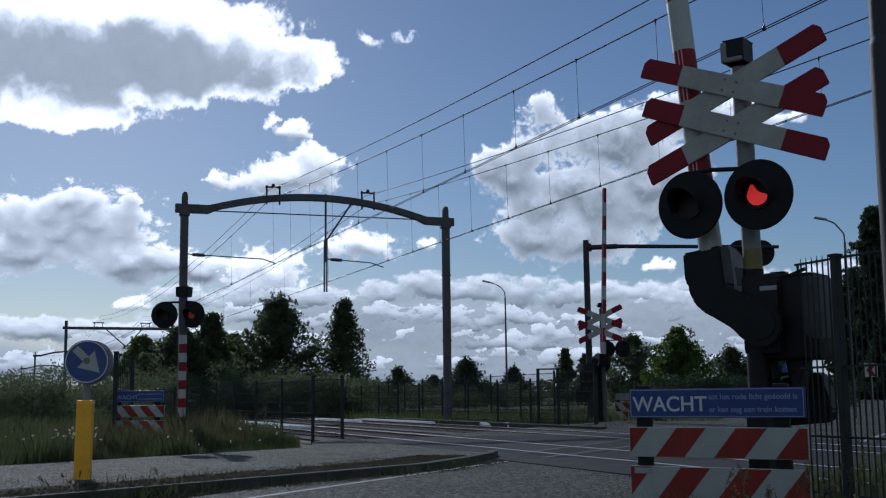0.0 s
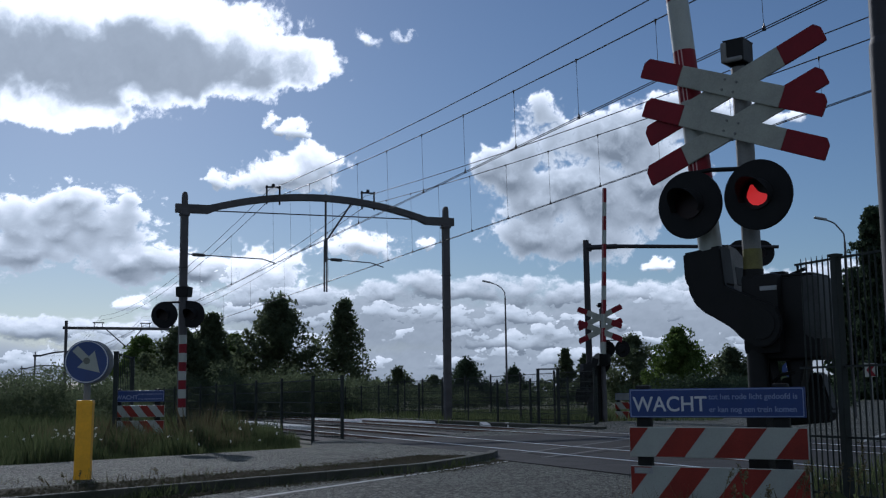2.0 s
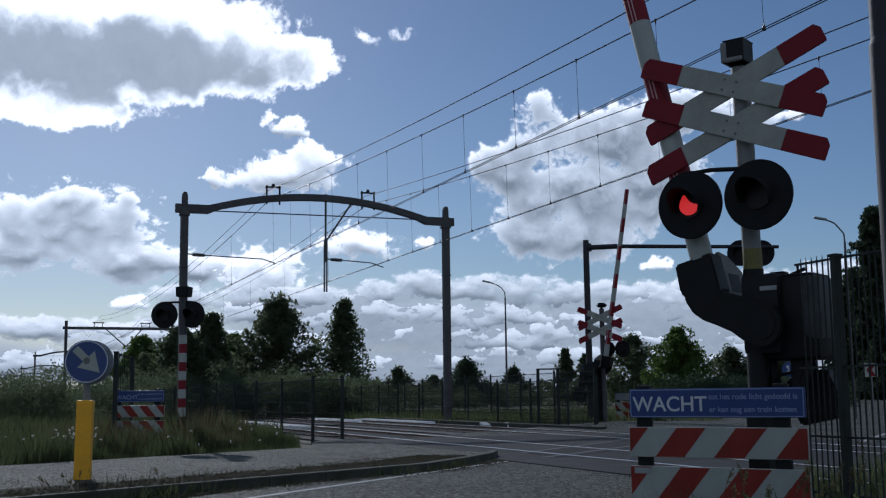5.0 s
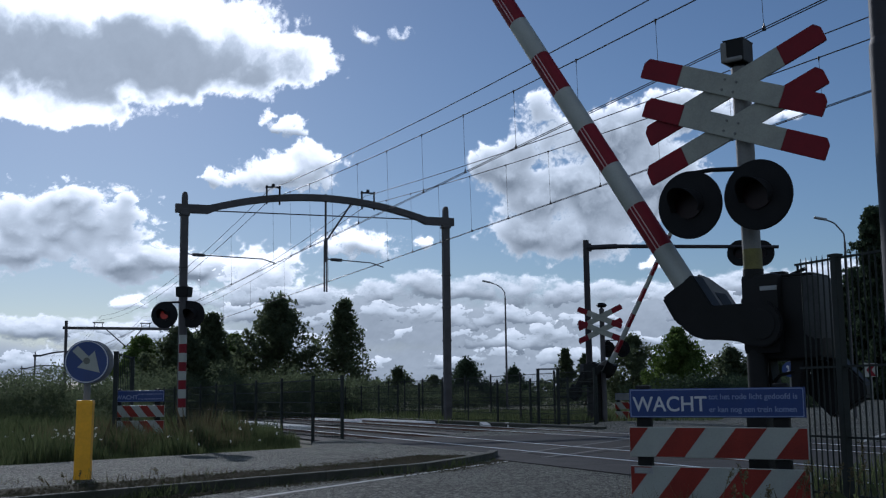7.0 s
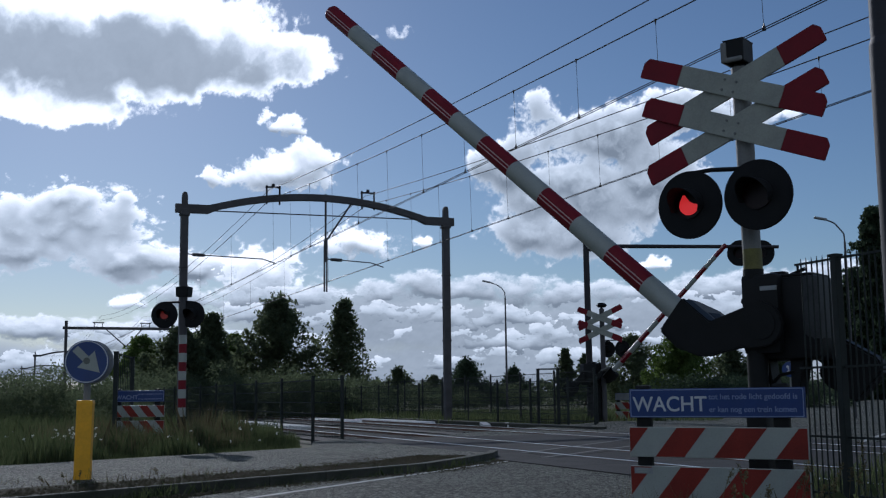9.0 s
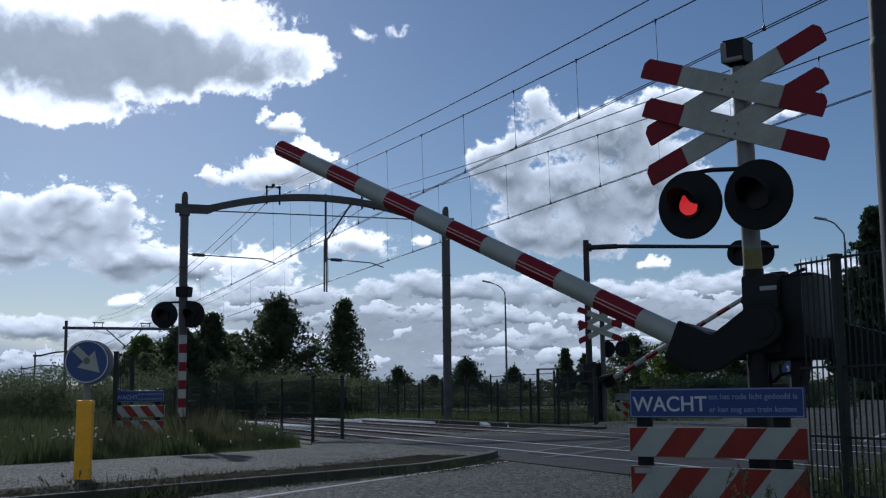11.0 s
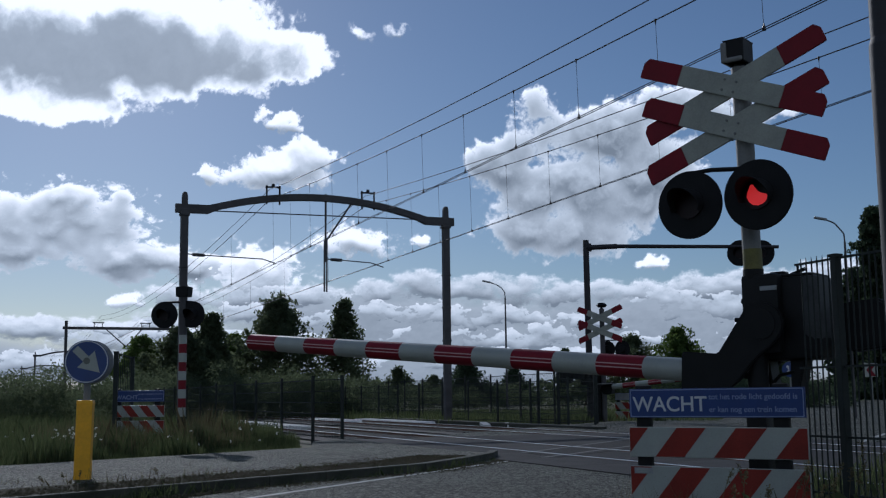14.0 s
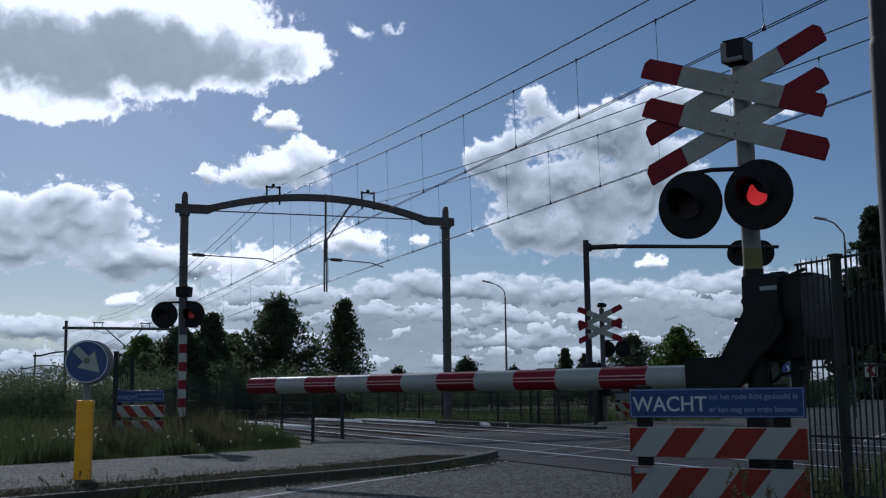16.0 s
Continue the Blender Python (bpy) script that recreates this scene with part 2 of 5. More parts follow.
def letters(name, body, size, material, parent, m, bold=0.0):
    cu = bpy.data.curves.new(name, "FONT")
    cu.body, cu.size, cu.extrude, cu.offset = body, size, 0.001, bold
    tmp = bpy.data.objects.new(name, cu)
    scene.collection.objects.link(tmp)
    dg = bpy.context.evaluated_depsgraph_get()
    me = bpy.data.meshes.new_from_object(tmp.evaluated_get(dg))
    bpy.data.objects.remove(tmp)
    verts = [v.co.copy() for v in me.vertices]
    faces = [tuple(p.vertices) for p in me.polygons]
    bpy.data.meshes.remove(me)
    # gather touching faces, then pieces that stand over one another (dots), into one letter each
    root = list(range(len(verts)))

    def find(i):
        while root[i] != i:
            root[i] = root[root[i]]
            i = root[i]
        return i
    for f in faces:
        for i in f[1:]:
            root[find(i)] = find(f[0])
    span = {}
    for i, v in enumerate(verts):
        k = find(i)
        a, b = span.get(k, (v.x, v.x))
        span[k] = (min(a, v.x), max(b, v.x))
    glyphs = []
    for k, (a, b) in sorted(span.items(), key=lambda q: q[1]):
        if glyphs and min(b, glyphs[-1][1]) - max(a, glyphs[-1][0]) > 0.5 * min(b - a, glyphs[-1][1] - glyphs[-1][0]):
            glyphs[-1] = (glyphs[-1][0], max(b, glyphs[-1][1]), glyphs[-1][2] | {k})
        else:
            glyphs.append((a, b, {k}))
    for a, b, keys in glyphs:
        fs = [f for f in faces if find(f[0]) in keys]
        used = sorted({i for f in fs for i in f})
        at = {i: j for j, i in enumerate(used)}
        ob = raw(name, [verts[i] for i in used], [tuple(at[i] for i in f) for f in fs], material, parent)
        ob.matrix_basis = m


def ring_pts(c, r, n, plane="xz", a0=0.0, a1=360.0):
    out = []
    for i in range(n):
        a = radians(a0 + (a1 - a0) * i / (n - 1 if a1 - a0 < 360 else n))
        out.append((c[0] + r * math.cos(a), c[1] + r * math.sin(a)))
    return out


# ---- ground ----
def grid_ground():
    """One sheet to the horizon, a little uneven near by."""
    rs = [0.0, 3, 6, 9, 12, 15, 18, 21, 25, 30, 36, 44, 55, 70, 95, 140, 220, 400, 800, 1600, 3500]
    verts, faces, k = [(0, 0, -0.10)], [], 96
    for r in rs[1:]:
        for i in range(k):
            a = 2 * math.pi * i / k
            x, y = r * math.cos(a), r * math.sin(a)
            verts.append((x, y, -0.10 + (0.035 * noise.noise((x * 0.3, y * 0.3, 0)) if r < 60 else 0)))
    for i in range(k):
        faces.append((0, 1 + i, 1 + (i + 1) % k))
    for j in range(len(rs) - 2):
        for i in range(k):
            a, b = 1 + j * k, 1 + (j + 1) * k
            faces.append((a + i, b + i, b + (i + 1) % k, a + (i + 1) % k))
    return tagged(raw("ground", verts, faces, M_EARTH), "flat ground of rough turf and bare earth", "ground", "", "structure")


ground = grid_ground()
road = slab("road", [rd(-25, -7.55), rd(-25, -2.55), rd(260, -2.55), rd(260, -13), rd(24.5, -13), rd(19.2, -10.5), rd(17.0, -7.55)], -0.16, 0.0, M_ASPHALT,
            label="worn grey asphalt road over the level crossing", category="road")
side_path = slab("pavement", [rd(-25, -2.5), rd(-25, -1.2), rd(10, -1.2), rd(16, 1.5), rd(60, 2.5), rd(60, -2.5)], -0.16, -0.004, M_PATH,
                 label="grey asphalt side path beyond the bar fence", category="pavement")
cycle_path = slab("pavement", [(-26.0, -14.0), (-5.55, 9.0), (-2.72, 12.35), (-0.42, 15.1), (0.55, 17.6), (0.62, 18.3), (0.2, 18.95), (-2.15, 24.65), (-2.8, 23.6), (-2.5, 20.9), (-6.6, 16.1), (-34.0, -6.0)],
                  -0.16, 0.06, M_PATH, label="pale worn asphalt cycle path with a raised kerb", category="pavement")


def lines():
    """Edge lines of the road."""
    for k, (s0, s1, l, w) in enumerate(((-20, 16.6, -6.95, 0.075), (17.0, 60.0, -2.85, 0.10))):
        slab("road_marking", [rd(s0, l), rd(s0, l + w), rd(s1, l + w), rd(s1, l)], 0.0, 0.004, M_PAINT, label="thin worn white edge line on the asphalt", category="road marking")


slab("pavement", [(13.5, 43.0), (42.0, 43.0), (66.0, 86.0), (25.0, 86.0)], -0.14, -0.05, mat("pale_paving", (0.22, 0.215, 0.20), 0.85, var=0.2, scale=0.8, fine=20),
     label="pale paved yard beyond the side road", category="pavement")
slab("lawn", [(25.0, 86.5), (66.0, 86.5), (120.0, 190.0), (42.0, 190.0)], -0.14, -0.04, mat("mown_grass", (0.09, 0.15, 0.03), 0.9, var=0.25, scale=0.6, fine=14, bump=0.6),
     label="bright green mown lawn beyond the paved yard", category="lawn")
slab("verge_strip", [(-5.4, 9.05), (-2.64, 12.36), (-0.40, 15.08), (0.3, 16.8), (0.05, 17.0), (-0.75, 15.3), (-3.1, 12.9), (-6.0, 10.2)], 0.05, 0.096, M_DIRT,
     label="strip of bare brown dirt along the kerb", category="dirt")
lines()
slab("road_patch", [(1.30, 18.9), (4.45, 24.9), (6.1, 25.3), (4.2, 21.0), (1.75, 17.4)], 0.0, 0.0185, M_PATCH,
     label="darker strip of newer asphalt over the crossing", category="road patch")
for a, b in (((1.25, 18.75), (4.4, 24.8)), ((1.45, 17.3), (3.9, 21.6))):
    slab("road_marking", [a, (a[0] + 0.09, a[1] - 0.03), (b[0] + 0.09, b[1] - 0.03), b], 0.0, 0.022, M_FADED, label="thin worn pale line over the crossing", category="road marking")
_t = thing("cable_trough", pose(0, 0, 0), "low concrete cable trough along the far track", "cable trough")
for i in range(18):
    _q = tr(27.6 + 1.02 * i, TRACK_2 + 2.3, -0.02)
    bm = bmesh.new()
    box(bm, (0, 0, 0), (1.0, 0.42, 0.17), 0.012)
    _o = part("trough_lid", bm, M_KERB, _t)
    _o.matrix_basis = Matrix.Translation(_q) @ pose(0, 0, 0, 0, 0, TRACK_RZ)


def kerb_stones():
    """Concrete kerb stones along the cycle path's nose."""
    pts = [Vector(p) for p in ((-6.1, 8.2, 0), (-4.35, 10.25, 0), (-2.65, 12.25, 0), (-1.5, 13.6, 0), (-0.32, 15.0, 0), (0.25, 16.3, 0), (0.68, 17.5, 0), (0.78, 18.2, 0))]
    run = []
    for a, b in zip(pts, pts[1:]):
        n = max(1, round((b - a).length / 0.8))
        run += [a.lerp(b, i / n) for i in range(n)]
    run.append(pts[-1])
    home = thing("kerb", pose(0, 0, 0), "grey concrete kerb stones edging the cycle path", "kerb")
    bm = bmesh.new()
    box(bm, (0, 0, 0), (1, 0.14, 0.24), 0.012)
    me = bpy.data.meshes.new("kerb_stone")
    bm.to_mesh(me)
    bm.free()
    me.materials.append(M_KERB)
    for a, b in zip(run, run[1:]):
        d = b - a
        m = Matrix.Translation(((a.x + b.x) / 2, (a.y + b.y) / 2, -0.022)) @ pose(0, 0, 0, 0, 0, math.degrees(math.atan2(d.y, d.x))) @ Matrix.Diagonal((d.length - 0.008, 1, 1, 1))
        share("kerb_stone", me, home, m)


# ---- railway ----
def rails():
    """Four rails: rusty web and foot, bright running top."""
    for p in (TRACK_1 - GAUGE / 2, TRACK_1 + GAUGE / 2, TRACK_2 - GAUGE / 2, TRACK_2 + GAUGE / 2):
        t = thing("rail", Matrix.Translation(tr(0, p)) @ pose(0, 0, 0, 0, 0, TRACK_RZ), "rusty steel rail with a bright running surface", "rail", "rails")
        bm = bmesh.new()
        box(bm, (250, 0, -0.035), (700, 0.14, 0.03))
        box(bm, (250, 0, -0.005), (700, 0.022, 0.05))
        part("rail_foot", bm, M_RUST, t)
        bm = bmesh.new()
        box(bm, (250, 0, 0.003), (700, 0.07, 0.034), 0.006)
        part("rail_head", bm, M_RUST, t, "rusty rail head")
        bm = bmesh.new()
        box(bm, (250, 0, 0.0225), (700, 0.048, 0.005), 0.002)
        part("running_surface", bm, M_RAILTOP, t, "bright worn steel top")


def track_bed():
    for p in (TRACK_1, TRACK_2):
        for s0, s1 in ((-120, 4.5), (24.5, 600)):
            slab("ballast_bed", [tr(s0, p - 1.9), tr(s0, p + 1.9), tr(s1, p + 1.9), tr(s1, p - 1.9)], -0.2, -0.055, M_BALLAST, label="bed of grey-brown ballast stones", category="ballast")
    bm = bmesh.new()
    box(bm, (0, 0, 0), (0.24, 2.5, 0.14), 0.015)
    me = bpy.data.meshes.new("sleeper")
    bm.to_mesh(me)
    bm.free()
    me.materials.append(M_SLEEPER)
    for p in (TRACK_1, TRACK_2):
        home = thing("track", Matrix.Translation(tr(0, p)) @ pose(0, 0, 0, 0, 0, TRACK_RZ), "concrete sleepers laid in ballast under the rails", "railway track", "tracks")
        for i in range(90):
            share("sleeper", me, home, pose(24.9 + 0.6 * i, 0, -0.1))
    # crossing deck: dark panels between and beside the rails
    bands = ((TRACK_1 - 2.1, TRACK_1 - GAUGE / 2 - 0.05), (TRACK_1 - GAUGE / 2 + 0.09, TRACK_1 + GAUGE / 2 - 0.09), (TRACK_1 + GAUGE / 2 + 0.05, TRACK_2 - GAUGE / 2 - 0.05),
             (TRACK_2 - GAUGE / 2 + 0.09, TRACK_2 + GAUGE / 2 - 0.09), (TRACK_2 + GAUGE / 2 + 0.05, TRACK_2 + 2.0))
    deck = thing("crossing_deck", pose(0, 0, 0), "dark rubber and asphalt crossing panels between the rails", "level crossing")
    for p0, p1 in bands:
        bm = bmesh.new()
        box(bm, (0, 0, 0), (1.78, p1 - p0, 0.13), 0.01)
        me = bpy.data.meshes.new("deck_panel")
        bm.to_mesh(me)
        bm.free()
        me.materials.append(M_DECK)
        for i in range(11):
            share("deck_panel", me, deck, Matrix.Translation(tr(4.6 + 1.8 * i + 0.9, (p0 + p1) / 2, -0.05)) @ pose(0, 0, 0, 0, 0, TRACK_RZ))
    # ribbed pale anti-trespass panels beside the crossing
    first = None
    for p, n, s0 in ((TRACK_1 + 0.1, 5, 36.2), (TRACK_2 + 1.25, 4, 38.6), (TRACK_2 - 0.1, 3, 43.0)):
        for i in range(n):
            m = Matrix.Translation(tr(s0 + 1.9 * i, p, -0.055)) @ pose(0, 0, 0, 0, 0, TRACK_RZ)
            if first:
                copy_thing(first, m)
                continue
            first = thing("trespass_panel", m, "pale ribbed anti-trespass panel lying beside the track", "trespass guard", "anti-trespass panels")
            bm = bmesh.new()
            box(bm, (0, 0, 0.01), (1.84, 0.7, 0.03))
            part("base_plate", bm, M_PANEL, first)
            for k in range(8):
                x = -0.9 + 0.225 * k
                bm = bmesh.new()
                prism(bm, [(x, 0.02), (x + 0.2, 0.02), (x + 0.16, 0.1), (x + 0.04, 0.1)], -0.35, 0.35)
                part("rib", bm, M_PANEL, first)


rails()
track_bed()
kerb_stones()


# ---- level crossing equipment ----
def plank(home, x, y, z, ang, length=1.925, w=0.204):
    """One arm of a St Andrew's cross: white with red pointed ends."""
    m = pose(x, y, z, 0, ang, 0)
    h, q, c = w / 2, length / 2, 0.425

    def piece(name, poly, material, dy):
        bm = bmesh.new()
        prism(bm, poly, -0.012 - dy, 0.012 + dy, 0.004)
        ob = part(name, bm, material, holder)
        return ob
    bm = bmesh.new()
    prism(bm, [(-q + c, -h), (q - c, -h), (q - c, h), (-q + c, h)], -0.012, 0.012, 0.004)
    holder = part("cross_arm", bm, M_OLDWHITE, home, "white enamelled cross arm with red ends")
    holder.matrix_basis = m
    for s in (-1, 1):
        poly = [(s * (q - c), -h), (s * (q - 0.008), -h), (s * q, -h * 0.90), (s * q, h * 0.42), (s * (q - 0.045), h), (s * (q - c), h)]
        piece("red_end", poly if s > 0 else poly[::-1], M_RED, 0.0005)
    for bx in (-0.06, 0.06):
        for bz in (-0.05, 0.05):
            bm = bmesh.new()
            rod(bm, (bx, -0.022, bz), (bx, -0.010, bz), 0.012, seg=8)
            part("bolt", bm, M_GREYPOLE, holder)


def signal_lamp(home, x, y, z, r, name="signal_lamp"):
    """A round black backboard with a hooded red lens."""
    prof = ring_pts((0, 0), r, 40)
    bm = bmesh.new()
    prism(bm, prof, -0.02, 0.02, 0.006)
    disc = part(name, bm, M_DISC, home, "black round backboard with a hooded red lens", True)
    disc.matrix_basis = pose(x, y, z)
    bm = bmesh.new()
    rod(bm, (0, 0.02, 0), (0, 0.11, 0), r * 0.55, r * 0.42, 24)
    part("lamp_housing", bm, M_BLACK, disc, "", True)
    bm = bmesh.new()
    rod(bm, (0, -0.04, 0), (0, -0.02, 0), r * 0.42, r * 0.42, 28)
    part("lens", bm, M_LENS_OFF, disc, "dark red glass lens")
    # long visor over the lens
    vs, fs, n = [], [], 18
    for i in range(n):
        a = radians(-25 + 230 * i / (n - 1))
        ca, sa = math.cos(a), math.sin(a)
        reach = 0.12 + 0.17 * max(0, sa)
        for rr in (r * 0.44, r * 0.455):
            vs += [(rr * ca, -0.02, rr * sa), (rr * ca, -0.02 - reach, rr * sa - 0.02)]
    for i in range(n - 1):
        b, c = 4 * i, 4 * i + 4
        fs += [(b, b + 1, c + 1, c), (b + 2, c + 2, c + 3, b + 3), (b + 1, b + 3, c + 3, c + 1)]
    raw("visor", vs, fs, M_DISC, disc)
    return disc


FLASHERS = []


def flasher(disc, r, phase, dark=(), reach=0.043, material=None):
    """The lit face of a lens, which turns away and back as the lamp flashes."""
    bm = bmesh.new()
    poly = [(0.88 * x * r, 0.88 * z * r) for x, z in ((-0.17, 0.31), (-0.09, 0.30), (-0.03, 0.20), (0.06, 0.08), (0.18, 0.01), (0.32, -0.03), (0.36, -0.12), (0.30, -0.24), (0.17, -0.33), (0.02, -0.36),
                                        (-0.13, -0.32), (-0.25, -0.22), (-0.31, -0.07), (-0.28, 0.10))]
    prism(bm, poly, -0.003, 0.0)
    ob = part("lit_glass", bm, material or M_LENS_ON, disc, "glowing red glass")
    ob.matrix_basis = pose(0, -reach, 0)
    FLASHERS.append((ob, phase, reach, dark))


def crossbuck(home, z1, z2, y=-0.14, x=-0.085):
    for k, z in enumerate((z1, z2)):
        plank(home, x, y + 0.03, z, -21.5)
        plank(home, x, y, z, 21.5)


def signal_near():
    x0, y0 = 2.885, 10.2
    t = thing("crossing_signal", pose(x0, y0, 0, 0, 0, SIGN_RZ), "level crossing signal with double red-white cross and two red lamps", "crossing signal", "crossing signals")
    bm = bmesh.new()
    rod(bm, (0, 0, 2.1), (-0.03, 0, 4.06), 0.086, seg=24)
    part("pole", bm, M_GREYPOLE, t, "grey steel pole", True)
    bm = bmesh.new()
    rod(bm, (0, 0, 2.10), (0, 0, 2.31), 0.0885, seg=24)
    part("yellow_band", bm, mat("yellow_tape", (0.16, 0.145, 0.035), 0.6), t, "dull yellow band", True)
    bm = bmesh.new()
    rod(bm, (0.0, 0, -0.05), (0, 0, 2.12), 0.095, seg=20)
    box(bm, (0, 0, 0.5), (0.2, 0.2, 1.0), 0.03)
    part("pole_base", bm, M_BLACK, t, "black lower pole", True)
    bm = bmesh.new()
    box(bm, (-0.03, -0.03, 4.2), (0.2, 0.24, 0.22), 0.012)
    box(bm, (-0.03, -0.03, 4.306), (0.205, 0.245, 0.012), 0.004)
    rod(bm, (-0.03, 0, 4.02), (-0.03, 0, 4.12), 0.06, seg=16)
    part("bell_box", bm, M_BLACK, t, "black bell box on the pole top")
    # left face paler: its sky reflection put into the colour; grey cover below
    bm = bmesh.new()
    box(bm, (-0.125, -0.045, 4.195), (0.062, 0.235, 0.2), 0.02)
    box(bm, (-0.03, -0.045, 4.115), (0.18, 0.235, 0.05), 0.02)
    part("bell_cover_bright_side", bm, M_GREYPOLE, t)
    crossbuck(t, 3.865, 3.465)
    lamps = [signal_lamp(t, 0.184, -0.24, 2.774, 0.325), signal_lamp(t, -0.492, -0.24, 2.758, 0.325)]
    bm = bmesh.new()
    tube(bm, [(0.06, -0.08, 3.06), (-0.08, -0.1, 3.07), (-0.32, -0.12, 3.09), (-0.47, -0.14, 3.08), (-0.50, -0.16, 2.95)], 0.022, 10)
    tube(bm, [(0.06, -0.08, 3.06), (0.1, -0.06, 2.85), (0.17, -0.1, 2.8)], 0.03, 10)
    part("lamp_bracket", bm, M_BLACK, t, "", True)
    flasher(lamps[0], 0.335, 0, ((5.4, 8.4),), material=M_LENS_WEAK)
    flasher(lamps[1], 0.335, 1, ((5.4, 8.0),))


def machine(x, y, rz, name_label):
    """The barrier's drive: a black box on a post with a rounded hood."""
    t = thing("barrier_machine", pose(x, y, 0, 0, 0, rz), name_label, "barrier drive", "barrier machines")
    bm = bmesh.new()
    box(bm, (0.30, 0.12, 1.66), (0.68, 0.50, 0.77), 0.08)
    part("housing", bm, M_BLACK, t, "black rounded drive housing", True)
    bm = bmesh.new()
    box(bm, (0.13, -0.055, 1.70), (0.36, 0.34, 0.74), 0.05)
    part("gear_case", bm, M_BLACK, t, "black gear case round the pole", True)
    bm = bmesh.new()
    box(bm, (0.31, 0.12, 2.045), (0.56, 0.44, 0.03), 0.012)
    box(bm, (0.20, 0.1, 2.075), (0.16, 0.1, 0.06), 0.02)
    rod(bm, (0.33, 0.05, 2.06), (0.47, 0.05, 2.11), 0.018, seg=8)
    rod(bm, (0.4, 0.05, 2.06), (0.4, 0.05, 2.14), 0.012, seg=8)
    part("hood", bm, M_BLACK, t)
    bm = bmesh.new()
    box(bm, (0.22, -0.228, 1.93), (0.16, 0.006, 0.04), 0.002)
    part("type_plate", bm, M_SIGNBACK, t, "small pale type plate")
    bm = bmesh.new()
    box(bm, (0.56, 0.125, 1.74), (0.185, 0.53, 0.60), 0.07)
    part("side_cover", bm, M_COVER, t, "paler grey end cover", True)
    bm = bmesh.new()
    prism(bm, [(-0.10, 0), (0.18, 0), (0.15, 0.95), (0.10, 1.32), (-0.08, 1.32)], -0.02, 0.2, 0.01)
    part("pedestal", bm, M_BLACK, t)
    bm = bmesh.new()
    prism(bm, [(0.3, 1.0), (0.36, 0.95), (0.46, 1.33), (0.30, 1.33)], 0.0, 0.2, 0.01)
    tube(bm, [(0.12, 0.0, 1.06), (0.2, 0.0, 1.14), (0.34, 0.0, 1.17)], 0.016, 8)
    part("stay", bm, M_BLACK, t)
    bm = bmesh.new()
    tube(bm, [(-0.06, 0.0, 1.83), (-0.13, 0.0, 1.85)], 0.03, 8)
    part("cable_gland", bm, M_BLACK, t)
    bm = bmesh.new()
    tube(bm, [(-0.06, 0.0, 1.68), (-0.17, 0.0, 1.67), (-0.21, 0.0, 1.67)], 0.02, 8)
    part("cable_gland", bm, M_BLACK, t)
    return t


